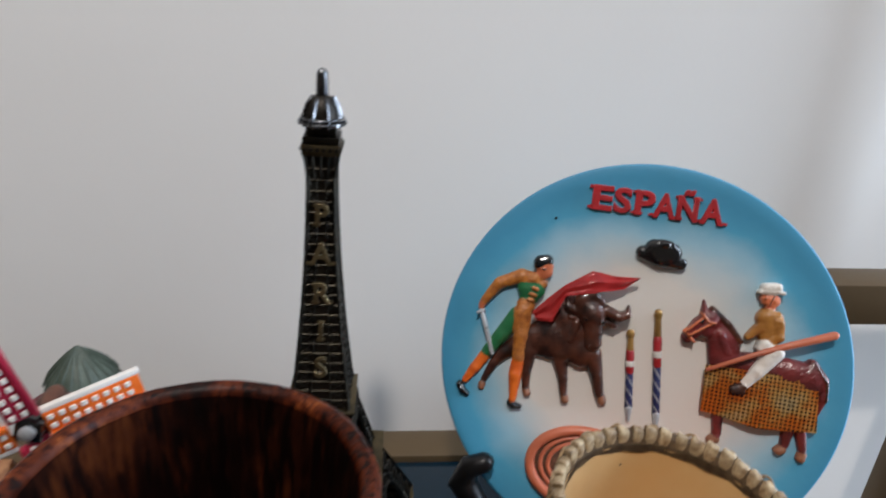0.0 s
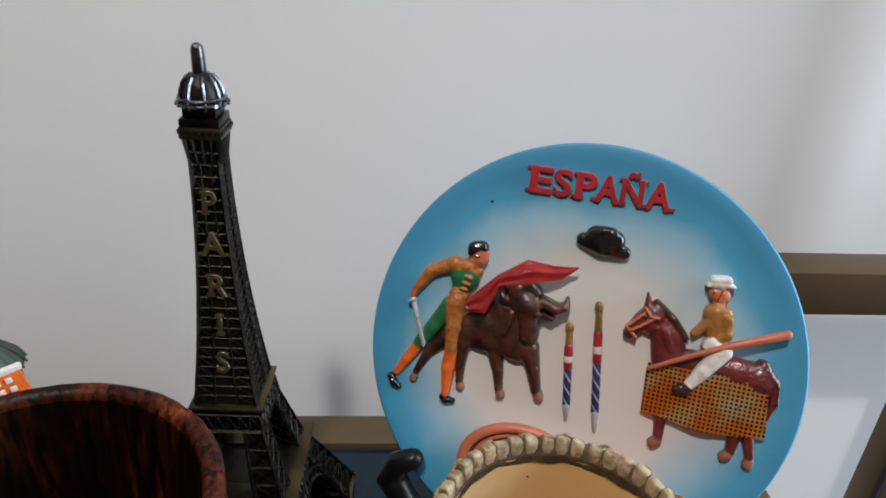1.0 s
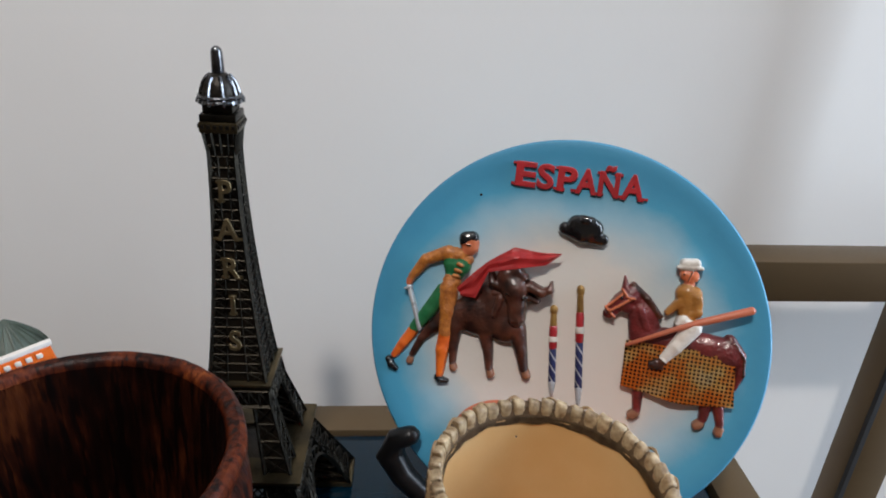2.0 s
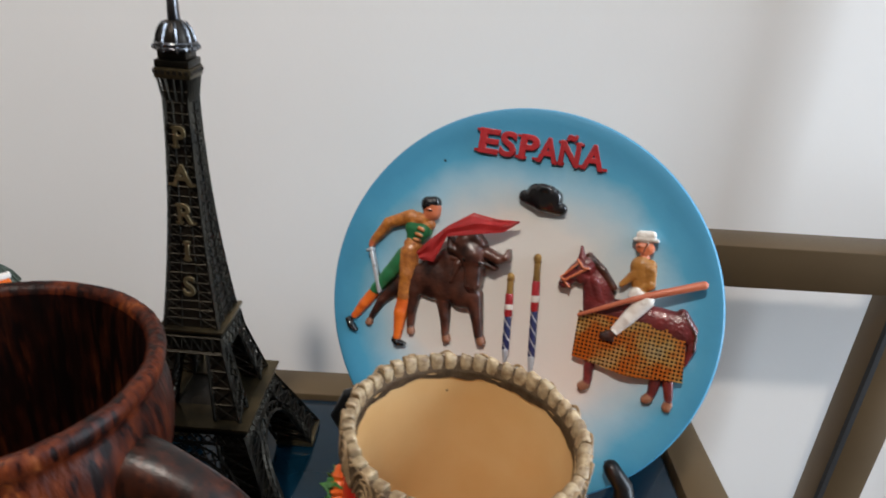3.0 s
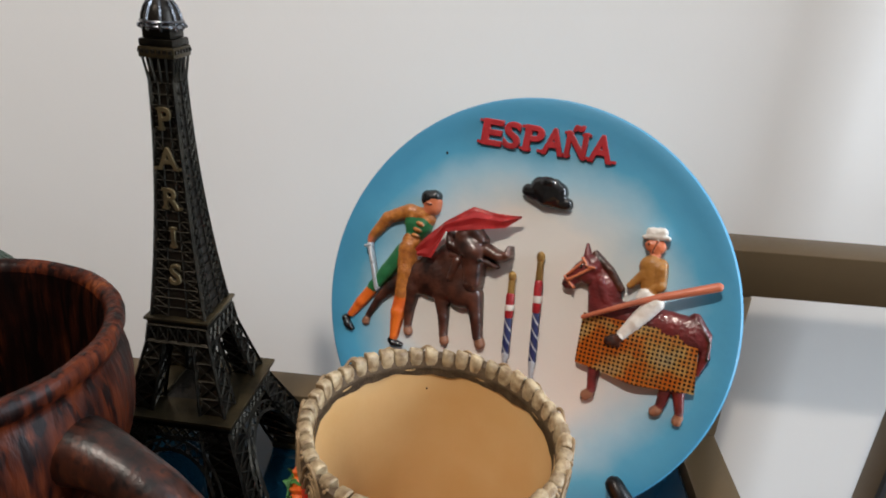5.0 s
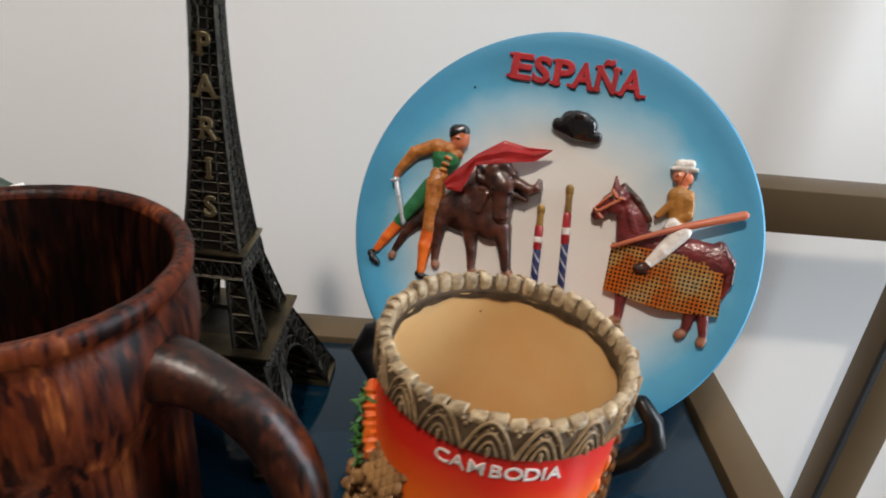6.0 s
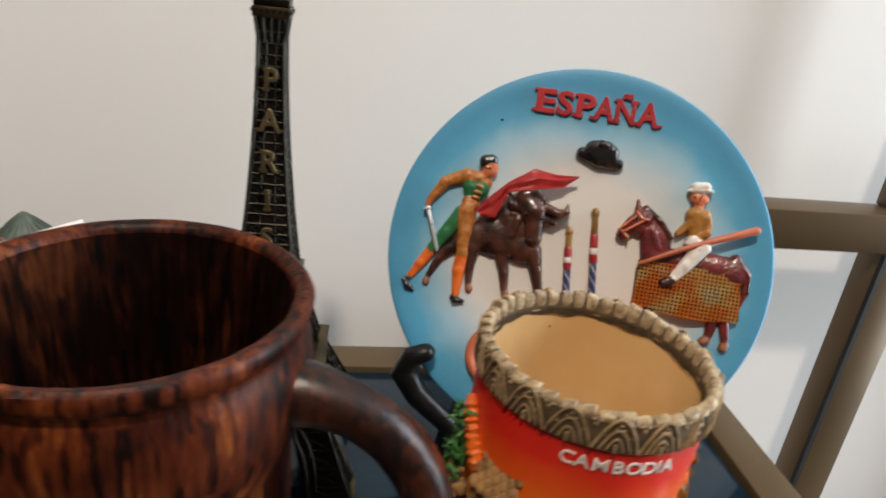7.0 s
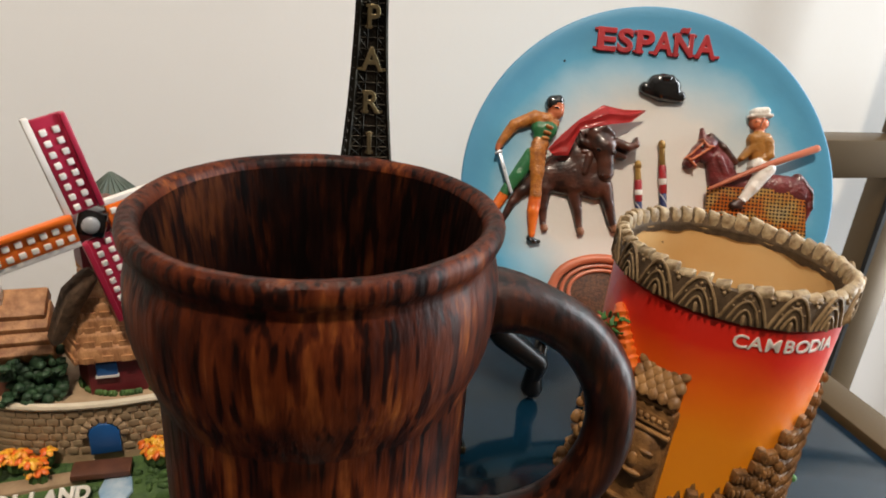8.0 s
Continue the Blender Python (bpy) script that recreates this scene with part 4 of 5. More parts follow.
    part("gallery", a_box((0, 0, 0.2218), (0.0150, 0.0150, 0.0044), bevel=0.0005), TOWER_EDGE, ob)
    part("gallery_roof", a_box((0, 0, 0.2255), (0.0142, 0.0142, 0.0030), bevel=0.0005), TOWER_METAL, ob)
    part("upper_gallery", a_box((0, 0, 0.2288), (0.0118, 0.0118, 0.0036), bevel=0.0006), TOWER_METAL, ob)
    for m in faces:
        for k in range(6):
            part("gallery_window", a_box(m @ Vector((-0.0061 + 0.00244 * k, -0.0074, 0.2222)), (0.0014, 0.0012, 0.0015)), TOWER_DARK, ob, smooth=False)
    bm = bmesh.new()
    dome = [(0.0070, 0.2304), (0.0071, 0.2330), (0.0067, 0.2358), (0.0057, 0.2386), (0.0042, 0.2408), (0.0024, 0.2420), (0.0008, 0.2423)]
    lathe(bm, dome, 24)
    cupola = part("dome", bm, TOWER_DARK, ob, "dark dome with highlights put in as pale ribs")
    for k in range(8):
        a = math.pi / 8 + math.pi / 4 * k
        part("rib", tube(bmesh.new(), [(r * 1.05 * math.cos(a), r * 1.05 * math.sin(a), z) for r, z in dome[:-2]], 0.0008, 6), TOWER_TOP, cupola)
    bm = bmesh.new()
    for k in range(16):
        a = 2 * math.pi * k / 16
        bar(bm, (0.0066 * math.cos(a), 0.0066 * math.sin(a), 0.2312), (0.0094 * math.cos(a), 0.0094 * math.sin(a), 0.2318), 0.0006)
    for r, z in ((0.0084, 0.2316), (0.0080, 0.2334)):
        tube(bm, [(r * math.cos(2 * math.pi * k / 24), r * math.sin(2 * math.pi * k / 24), z) for k in range(25)], 0.0007, 6, caps=False)
    part("railing", bm, TOWER_TOP, ob, "railing with highlights put into its pale colour")
    bm = bmesh.new()
    tube(bm, [(0, 0, 0.2410), (0, 0, 0.2450), (0, 0, 0.2500)], [0.0025, 0.0024, 0.0022], 14)
    part("spire", bm, TOWER_TOP, ob, "spire with bluish highlights put into its pale colour")
    return ob


tower_model()

# ---- carved wooden mug ----
def wooden_mug():
    ob = thing("wooden_mug", "dark streaked palm wood mug with a thick curved handle", "mug", Matrix.Translation((-0.0508, 0.1500, 0.0)))
    rng = random.Random(4)
    ph = [rng.uniform(0, 6.3) for _ in range(8)]

    def chip(a, z, r):
        return 0.00020 * math.sin(3 * a + ph[0]) + 0.00012 * math.sin(13 * a + ph[1] - 90 * z) + 0.00030 * noise.noise((60 * math.cos(a), 60 * math.sin(a), 35 * z))

    outer = [(0.002, 0.0), (0.043, 0.0), (0.0465, 0.0012), (0.0478, 0.005), (0.0482, 0.03), (0.0482, 0.06), (0.0480, 0.085), (0.0480, 0.0975), (0.0486, 0.0990), (0.0498, 0.1030), (0.0516, 0.1080), (0.0532, 0.1140), (0.0541, 0.1210), (0.0544, 0.1280), (0.0540, 0.1340), (0.0531, 0.1382), (0.0522, 0.1408), (0.0519, 0.1424), (0.0524, 0.1440), (0.0536, 0.1452), (0.0543, 0.1468), (0.0545, 0.1490), (0.0539, 0.1508), (0.0524, 0.1518), (0.0504, 0.1516), (0.0488, 0.1503), (0.0479, 0.1480)]
    part("body", lathe(bmesh.new(), outer + [(0.0479, 0.1440), (0.0466, 0.125), (0.0436, 0.10), (0.0428, 0.08), (0.0415, 0.02), (0.036, 0.009), (0.002, 0.009)], 144, chip), WOOD, ob)
    part("lining", lathe(bmesh.new(), [(0.0478, 0.1484), (0.0470, 0.1440), (0.0450, 0.125), (0.0415, 0.09), (0.0405, 0.05), (0.0395, 0.02), (0.036, 0.0125), (0.002, 0.012), (0.002, 0.0105), (0.0365, 0.0110), (0.0400, 0.02), (0.0456, 0.125), (0.0474, 0.1442)], 144, chip, closed=True), WOOD_INSIDE, ob, "inside with its shade put into darker wood")
    az = radians(-14)
    path = [(0.0445, 0.1225), (0.056, 0.1238), (0.070, 0.1205), (0.083, 0.1125), (0.0925, 0.1000), (0.0970, 0.0850), (0.0965, 0.0690), (0.0905, 0.0540), (0.0800, 0.0425), (0.0660, 0.0350), (0.0540, 0.0320), (0.0430, 0.0310)]
    rad = [0.0125, 0.0100, 0.0088, 0.0086, 0.0086, 0.0086, 0.0086, 0.0086, 0.0085, 0.0086, 0.0095, 0.0115]
    fine_p, fine_r = [], []
    for i in range(len(path) - 1):
        for k in range(3):
            s = k / 3
            p0, p1, p2, p3 = (Vector((*path[max(0, min(len(path) - 1, i + d))], 0)) for d in (-1, 0, 1, 2))
            q = 0.5 * (2 * p1 + (p2 - p0) * s + (2 * p0 - 5 * p1 + 4 * p2 - p3) * s * s + (3 * p1 - p0 - 3 * p2 + p3) * s ** 3)
            fine_p.append((q.x * math.cos(az), q.x * math.sin(az), q.y))
            fine_r.append((rad[i] * (1 - s) + rad[i + 1] * s) * (1 + 0.03 * math.sin(i * 2.1 + k)))
    part("handle", tube(bmesh.new(), fine_p, fine_r, 20), WOOD_HANDLE, ob, "dark smooth handle")
    return ob


wooden_mug()


# ---- resin cup ----
def resin_cup():
    ob = thing("resin_cup", "red and orange resin cup with carved rim and temple relief", "cup", Matrix.Translation((0.0985, 0.1610, 0.0021)) @ Matrix.Rotation(radians(3.0), 4, "Y"))
    H, R = 0.1270, 0.0425
    wall = lambda z: 0.0385 + 0.0035 * min(1, z / 0.1)
    prof = [(0.002, 0.0), (0.036, 0.0), (0.0385, 0.002)] + [(wall(z), z) for z in (0.012, 0.03, 0.05, 0.07, 0.09, 0.1125)]
    body = part("body", lathe(bmesh.new(), prof + [(0.0400, 0.1130), (0.0385, 0.09), (0.036, 0.05), (0.035, 0.012), (0.03, 0.0065), (0.002, 0.006)], 96), CUP_RED, ob)
    part("lining", lathe(bmesh.new(), [(0.0392, 0.1150), (0.0390, 0.1195), (0.0386, 0.1195), (0.0384, 0.105), (0.0376, 0.08), (0.0357, 0.05), (0.0345, 0.02), (0.030, 0.0082), (0.002, 0.0075), (0.002, 0.0070), (0.0302, 0.0077), (0.0352, 0.02), (0.0363, 0.05), (0.0383, 0.08)], 96, lambda a, z, r: (0.0003 * math.sin(9 * a) if z > 0.1 else 0), closed=True), CUP_INSIDE, ob, "smooth mustard inner wall")
    # carved rim: a ground band, nested arches, and a wavy crest of teeth
    part("rim_band", lathe(bmesh.new(), [(0.0418, 0.1132), (0.0428, 0.1136), (0.0432, 0.1160), (0.0434, 0.1200), (0.0433, 0.1246), (0.0422, 0.1252), (0.0398, 0.1240), (0.0388, 0.1210), (0.0386, 0.1185), (0.0394, 0.1165), (0.0404, 0.1134)], 96, closed=True), CARVED, ob, "dark carved band")
    on = lambda a, z, r: Vector((r * math.cos(a), r * math.sin(a), z))
    N = 18
    for k in range(N):
        a0 = 2 * math.pi * k / N
        bm = bmesh.new()
        # three nested pointed arches with beads inside, and a bead cluster in the gap beside them
        for w, h, r in ((0.166, 0.0118, 0.00062), (0.112, 0.0078, 0.00050), (0.062, 0.0046, 0.00046)):
            tube(bm, [on(a0 + w * t, 0.1146 + h * (1 - abs(t) ** 1.9), 0.0435) for t in (i / 7 for i in range(-7, 8))], r, 6)
        tube(bm, [on(a0, 0.1142, 0.0434), on(a0, 0.1166, 0.0434)], 0.0007, 6)
        for da, z, r in ((0, 0.1240, 0.0008), (-0.030, 0.1226, 0.0007), (0.030, 0.1226, 0.0007), (0.174, 0.1232, 0.0010), (0.150, 0.1246, 0.0008), (0.198, 0.1246, 0.0008), (-0.092, 0.1198, 0.0006), (0.092, 0.1198, 0.0006)):
            ball(bm, on(a0 + da, z, 0.0433), (r * 0.8, r * 0.8, r * 0.8), 0, 6)
        part("arch_ornament", bm, CARVED_LIGHT, ob, "cream nested arch relief")
    rng = random.Random(7)
    T = 44
    for k in range(T):
        a = 2 * math.pi * (k + rng.uniform(-0.08, 0.08)) / T
        bm = bmesh.new()
        w = 0.0027 + rng.uniform(-0.0003, 0.0003)
        lo, hi = 0.1222, 0.1278 + rng.uniform(-0.0008, 0.0007)
        sec = [(0.0390, lo - 0.0034), (0.0386, lo + 0.001), (0.0394, hi - 0.0006), (0.0408, hi), (0.0424, hi - 0.0004), (0.0435, hi - 0.0014), (0.0432, lo + 0.0016)]
        left, right = [], []
        for i, (r, z) in enumerate(sec):
            ww = w * (1.0 if 1 < i < 6 else 0.8)
            t = Vector((-math.sin(a), math.cos(a), 0))
            left.append(bm.verts.new(on(a, z - (0.0011 if 1 < i < 6 else 0), r) - t * ww))
            right.append(bm.verts.new(on(a, z, r) + t * ww * 0.9))
        n = len(sec)
        for i in range(n):
            bm.faces.new((left[i], left[(i + 1) % n], right[(i + 1) % n], right[i]))
        bm.faces.new(left[::-1])
        bm.faces.new(right)
        bmesh.ops.bevel(bm, geom=bm.edges[:], offset=0.0006, segments=1, affect="EDGES")
        part("crest_tooth", bm, CREST, ob)
    # the word
    for i, ch in enumerate("CAMBODIA"):
        a = radians((-117.6, -110.8, -103.0, -95.2, -88.0, -80.6, -75.6, -70.8)[i])
        z = 0.1052
        m = Matrix.Translation(on(a, z, wall(z + 0.002) + 0.0001)) @ Matrix.Rotation(a + math.pi / 2, 4, "Z") @ Matrix.Rotation(math.pi / 2, 4, "X")
        letter("letter_" + ch.lower(), ch, 0.0067, 0.0003, IVORY, ob, m, bold=0.00002, label="white printed letter " + ch, narrow=1.1)
    # uneven dark paint running down inside the crest
    bm = bmesh.new()
    lows, highs = [], []
    for k in range(144):
        a = 2 * math.pi * k / 144
        drop = 0.0004 + 0.0008 * (1 + math.sin(5 * a + 1) * math.sin(13 * a)) + 0.0012 * abs(noise.noise((9 * math.cos(a), 9 * math.sin(a), 0.3)))
        lows.append(bm.verts.new(on(a, 0.1188 - drop, 0.0381)))
        highs.append(bm.verts.new(on(a, 0.1200, 0.0384)))
    for k in range(144):
        bm.faces.new((lows[k], lows[(k + 1) % 144], highs[(k + 1) % 144], highs[k]))
    bmesh.ops.solidify(bm, geom=bm.faces[:], thickness=-0.0005)
    part("paint_edge", bm, CARVED, ob, "uneven brown paint edge")
    bm = ball(bmesh.new(), (-0.0060, 0.0352, 0.1128), (0.0004, 0.0004, 0.0004), 0, 8)
    part("speck", bm, INK, ob, "tiny dark speck")
    # stone tower with a plain carved head
    def at(deg, z, r):
        a = radians(deg)
        return Matrix.Translation(on(a, z, r)) @ Matrix.Rotation(a + math.pi / 2, 4, "Z")

    def put(name, bm, deg, z, r, material, label="", parent=None):
        bm.transform(at(deg, z, r))
        return part(name, bm, material, parent or ob, label)

    face = 214
    lift = 0.0058
    tower = put("stone_tower", box(box(box(bmesh.new(), (0, 0.002, 0.034), (0.0185, 0.013, 0.067), bevel=0.0012), (0, 0, 0.0700), (0.019, 0.012, 0.008), bevel=0.001), (0, 0.001, 0.0775), (0.0175, 0.010, 0.008), bevel=0.001), face, 0.0, 0.0388, STONE, "brown carved stone tower")
    bm = bmesh.new()
    ball(bm, (0, -0.0035, 0.047), (0.0088, 0.0052, 0.0120), 0, 20)
    ball(bm, (0, -0.0085, 0.0455), (0.0018, 0.0016, 0.0034), 0, 12)
    for s in (-1, 1):
        ball(bm, (s * 0.0036, -0.0075, 0.0505), (0.0030, 0.0014, 0.0010), 0, 12)
    ball(bm, (0, -0.0080, 0.0400), (0.0042, 0.0014, 0.0012), 0, 12)
    put("carved_head", bm, face, lift, 0.0388, STONE, "plain carved stone head", tower)
    bm = bmesh.new()
    for j, z in enumerate((0.0585, 0.0615, 0.0652, 0.0690)):
        box(bm, (0, -0.0058 + 0.0004 * j, z), (0.0195 - 0.001 * j, 0.0022, 0.0014), bevel=0.0004)
    for k in range(7):
        ball(bm, (-0.0075 + 0.0025 * k, -0.0062, 0.0636), (0.0010, 0.0010, 0.0012), 0, 8)
    put("crown_band", bm, face, lift, 0.0388, STONE_GOLD, "gilded bands over the head", tower)
    for j in range(5):
        for k in range(5 - j % 2):
            bm = bmesh.new()
            ball(bm, (-0.0076 + 0.0038 * k + 0.0019 * (j % 2), -0.0062 + 0.0012 * j, 0.0735 + 0.0024 * j), (0.0023, 0.0011, 0.0027), 0, 8, Matrix.Rotation(-0.5, 3, "X"))
            put("roof_tile", bm, face, lift, 0.0388, STONE_GOLD, "", tower)
    bm = bmesh.new()
    for k in range(5):
        box(bm, (0, -0.0050, 0.006 + 0.0058 * k), (0.0215, 0.0030, 0.0018), bevel=0.0005)
    put("ledge", bm, face, 0, 0.0388, STONE, "", tower)
    # ridge, leaves and ornate handle on the far side of the tower
    bm = bmesh.new()
    tube(bm, [on(radians(182 + 1.1 * k), 0.1005 - 0.00115 * k, 0.0428) for k in range(17)], [0.0026 + 0.0007 * (k % 2) for k in range(17)], 10)
    for v in bm.verts:
        v.co += noise.noise_vector(v.co * 500) * 0.0006
    part("orange_ridge", bm, FLAME, ob, "bright orange edge")
    bm = bmesh.new()
    rng = random.Random(3)
    for k in range(60):
        a, z = radians(rng.uniform(174, 190)), rng.uniform(0.066, 0.099)
        p = on(a, z, 0.0440 + rng.uniform(0, 0.0035))
        d = Vector((rng.uniform(-1, 1), rng.uniform(-1, 1), rng.uniform(-0.4, 1))).normalized() * 0.0035
        tube(bm, [p, p + d], [0.0009, 0.0004], 5)
    ball(bm, on(radians(182), 0.08, 0.0425), (0.003, 0.004, 0.012), 0, 10)
    part("leaf_tuft", bm, LEAF, ob, "green leaves")
    bm = bmesh.new()
    for k in range(70):
        a, z = radians(rng.uniform(172, 200)), rng.uniform(0.0, 0.068)
        r = 0.043 + rng.uniform(0, 0.0055) + (0.004 if z < 0.03 else 0)
        ball(bm, on(a, z + 0.003, r), (rng.uniform(0.0015, 0.003), rng.uniform(0.0015, 0.003), rng.uniform(0.0015, 0.0034)), rng.choice((0, 0, 1)), 8)
    part("scroll_work", bm, [STONE_GOLD, STONE], ob, "gilded scroll work")
    # temple relief round the other side
    for deg, top, w in ((-96, 0.040, 0.010), (-82, 0.048, 0.010), (-70, 0.054, 0.009), (-58, 0.054, 0.010), (-46, 0.064, 0.011), (-33, 0.066, 0.011), (-20, 0.076, 0.011), (-7, 0.066, 0.011), (8, 0.05, 0.011), (-110, 0.030, 0.010), (-122, 0.028, 0.012), (-116, 0.034, 0.008), (-64, 0.060, 0.007), (-52, 0.060, 0.008), (-40, 0.072, 0.008), (-26, 0.080, 0.008), (-13, 0.084, 0.008), (0, 0.062, 0.009), (-76, 0.056, 0.006), (-89, 0.050, 0.006), (-103, 0.034, 0.006)):
        top += 0.016 if deg > -100 else 0.010
        bm = bmesh.new()
        steps = max(3, int(top / 0.006))
        for j in range(steps):
            s = j / steps
            ww = w * (1 - 0.55 * s) if top > 0.032 else w * (1 - 0.15 * (j % 2))
            box(bm, (0, 0.0005, top * (s + 0.5 / steps)), (ww, 0.0095 - 0.004 * s, top / steps * 0.82), bevel=0.0006)
            for q in (-1, 0, 1):
                ball(bm, (q * ww * 0.33, -0.0046 + 0.0018 * s, top * (s + 0.5 / steps)), (ww * 0.12, 0.0012, top / steps * 0.28), 0, 6)
        if top > 0.032:
            tube(bm, [(0, 0.0012, top * 0.97), (0, 0.0012, top + 0.004)], [0.0016, 0.0005], 6)
        put("temple_spire", bm, deg, 0, 0.0405, STONE, "brown stepped temple spire")
    for deg, z in ((-56, 0.062), (-49, 0.070), (-43, 0.077), (-36, 0.084), (-29, 0.091)):
        bm = bmesh.new()
        ball(bm, (0, 0.0010, 0), (0.0011, 0.0013, 0.0034), 0, 10, Matrix.Rotation(0.45, 3, "Y"))
        put("flame_leaf", bm, deg, z + 0.004, 0.0425, FLAME, "bright orange leaf")
    bm = bmesh.new()
    for k in range(60):
        ball(bm, on(radians(rng.uniform(-36, 2)), rng.uniform(0.004, 0.036), 0.0455 + rng.uniform(0, 0.002)), (0.0016, 0.0016, 0.0016), rng.choice((0, 0, 1)), 6)
    part("foliage", bm, [LEAF, NAVY], ob, "green and blue leaves")
    return ob


resin_cup()


# ---- windmill figurine ----
MILL_GREEN = mat("moss_paint", (0.07, 0.14, 0.03), (0.03, 0.075, 0.018), 220, 0.7, bump=0.9, fine=700)
SAND = mat("sand_paint", (0.36, 0.25, 0.15), (0.28, 0.19, 0.11), 150, 0.7, bump=0.6)
THATCH = mat("thatch_paint", (0.50, 0.25, 0.11), (0.26, 0.11, 0.045), 260, 0.55, bump=0.8, fine=900, stretch=(1, 1, 0.5))
MAROON = mat("maroon_paint", (0.13, 0.012, 0.018), (0.10, 0.010, 0.014), 120, 0.4)
MILL_BLUE = mat("bright_blue_paint", (0.015, 0.11, 0.35), rough=0.35)
MILL_BRICK = mat("brick_paint", (0.30, 0.22, 0.13), (0.22, 0.15, 0.085), 200, 0.6, bump=0.5)
CREAM = mat("cream_paint", (0.68, 0.60, 0.46), rough=0.5)
YELLOW = mat("yellow_paint", (0.75, 0.42, 0.03), (0.70, 0.20, 0.02), 300, 0.45)
SAIL_RED = mat("crimson_paint", (0.36, 0.018, 0.05), rough=0.35)
SAIL_ORANGE = mat("orange_paint", (0.80, 0.16, 0.02), rough=0.35)
WHITE = mat("white_paint", (0.75, 0.72, 0.68), rough=0.4)
GREY_GREEN = mat("slate_green_paint", (0.075, 0.10, 0.08), (0.05, 0.07, 0.055), 200, 0.5)
WATER = mat("water_paint", (0.18, 0.32, 0.48), (0.42, 0.52, 0.60), 120, 0.2)
BARK = mat("bark_paint", (0.14, 0.085, 0.05), (0.06, 0.035, 0.02), 300, 0.7, bump=1.0)
BRIDGE = mat("bridge_paint", (0.12, 0.045, 0.025), (0.08, 0.03, 0.018), 200, 0.5)


def windmill():
    ob = thing("windmill_figurine", "painted resin windmill scene with red and orange sails and flowers", "figurine", Matrix.Translation((-0.1305, 0.2150, 0.006)) @ Matrix.Rotation(radians(3), 4, "Z"))
    rng = random.Random(11)
    # grassy base in front, terrace behind
    bm = bmesh.new()
    slab(bm, [(0.060 * math.cos(t), 0.017 + 0.046 * math.sin(t)) for t in (2 * math.pi * k / 40 for k in range(40))], -0.0058, 0.010, 0.003)
    base = part("base", bm, MILL_GREEN, ob, "mossy green base")
    bm = bmesh.new()
    slab(bm, [(0.052 * math.cos(t), 0.018 + (0.0205 if math.sin(t) < 0 else 0.042) * math.sin(t)) for t in (2 * math.pi * k / 40 for k in range(40))], 0.008, 0.0375, 0.001)
    terrace = part("terrace", bm, [SAND], ob, "sandy terrace")
    bm = bmesh.new()
    tube(bm, [(0.0525 * math.cos(t), 0.018 + 0.0210 * math.sin(t), 0.0385) for t in (math.pi + math.pi * k / 30 for k in range(31))], 0.0016, 8)
    part("kerb", bm, CREAM, terrace, "cream kerb")
    for row in range(6):
        for k in range(30):
            t = math.pi + math.pi * (k + 0.5 * (row % 2)) / 30
            bm = a_box((0, 0, 0), (0.0042, 0.0016, 0.0033), bevel=0.0004)
            bm.transform(Matrix.Translation((0.0518 * math.cos(t), 0.018 + 0.0203 * math.sin(t), 0.0165 + 0.0036 * row)) @ Matrix.Rotation(math.atan2(0.0203 * math.cos(t), -0.0518 * math.sin(t)), 4, "Z"))
            part("brick", bm, MILL_BRICK, terrace)
    bm = bmesh.new()
    slab(bm, [(-0.0058, 0), (0.0058, 0), (0.0058, 0.0095)] + [(0.0058 * math.cos(t), 0.0095 + 0.0052 * math.sin(t)) for t in (math.pi * k / 10 for k in range(1, 10))] + [(-0.0058, 0.0095)], 0, 0.0014, 0.0003)
    bm.transform(Matrix.Translation((-0.003, -0.0035, 0.0155)) @ Matrix.Rotation(math.pi / 2, 4, "X"))
    door = part("arched_door", bm, MILL_BLUE, terrace, "bright blue arched door")
    for k in range(9):
        t = math.pi * k / 8
        bm = a_box((0, 0, 0), (0.0022, 0.0018, 0.0030), bevel=0.0004)
        bm.transform(Matrix.Translation((-0.003 + 0.0076 * math.cos(t), -0.0040, 0.0250 + 0.0070 * math.sin(t))) @ Matrix.Rotation(math.pi / 2 - t, 4, "Y"))
        part("arch_stone", bm, SAND, terrace)
    part("bridge", a_box((-0.004, -0.0120, 0.0135), (0.022, 0.009, 0.0030), Matrix.Rotation(0.05, 3, "Y"), bevel=0.0006), BRIDGE, ob, "dark red wooden bridge")
    bm = bmesh.new()
    slab(bm, [(-0.003, -0.014), (0.007, -0.014), (0.0085, -0.024), (0.006, -0.0285), (-0.0025, -0.0285), (-0.0045, -0.022)], 0.006, 0.0112, 0.0008)
    part("stream", bm, WATER, ob, "pale blue stream")
    bm = bmesh.new()
    slab(bm, [(-0.05, -0.010), (-0.010, -0.008), (-0.010, -0.015), (-0.05, -0.018)], 0.007, 0.0118, 0.0008)
    part("path", bm, SAND, ob, "sandy path")
    bm = bmesh.new()
    for k in range(420):
        t, q = rng.uniform(0, 2 * math.pi), math.sqrt(rng.random())
        x, y = 0.058 * q * math.cos(t), 0.006 + 0.032 * q * math.sin(t)
        if y > -0.012 or -0.006 < x < 0.009 or (x < 0 and y > -0.0175):
            continue
        ball(bm, (x, y, 0.0102), (rng.uniform(0.0012, 0.0024), rng.uniform(0.0012, 0.0022), rng.uniform(0.001, 0.0022)), 0, 6)
    tagged(part("grass_tuft", bm, MILL_GREEN, ob, "bumpy green grass"), kind="stuff")
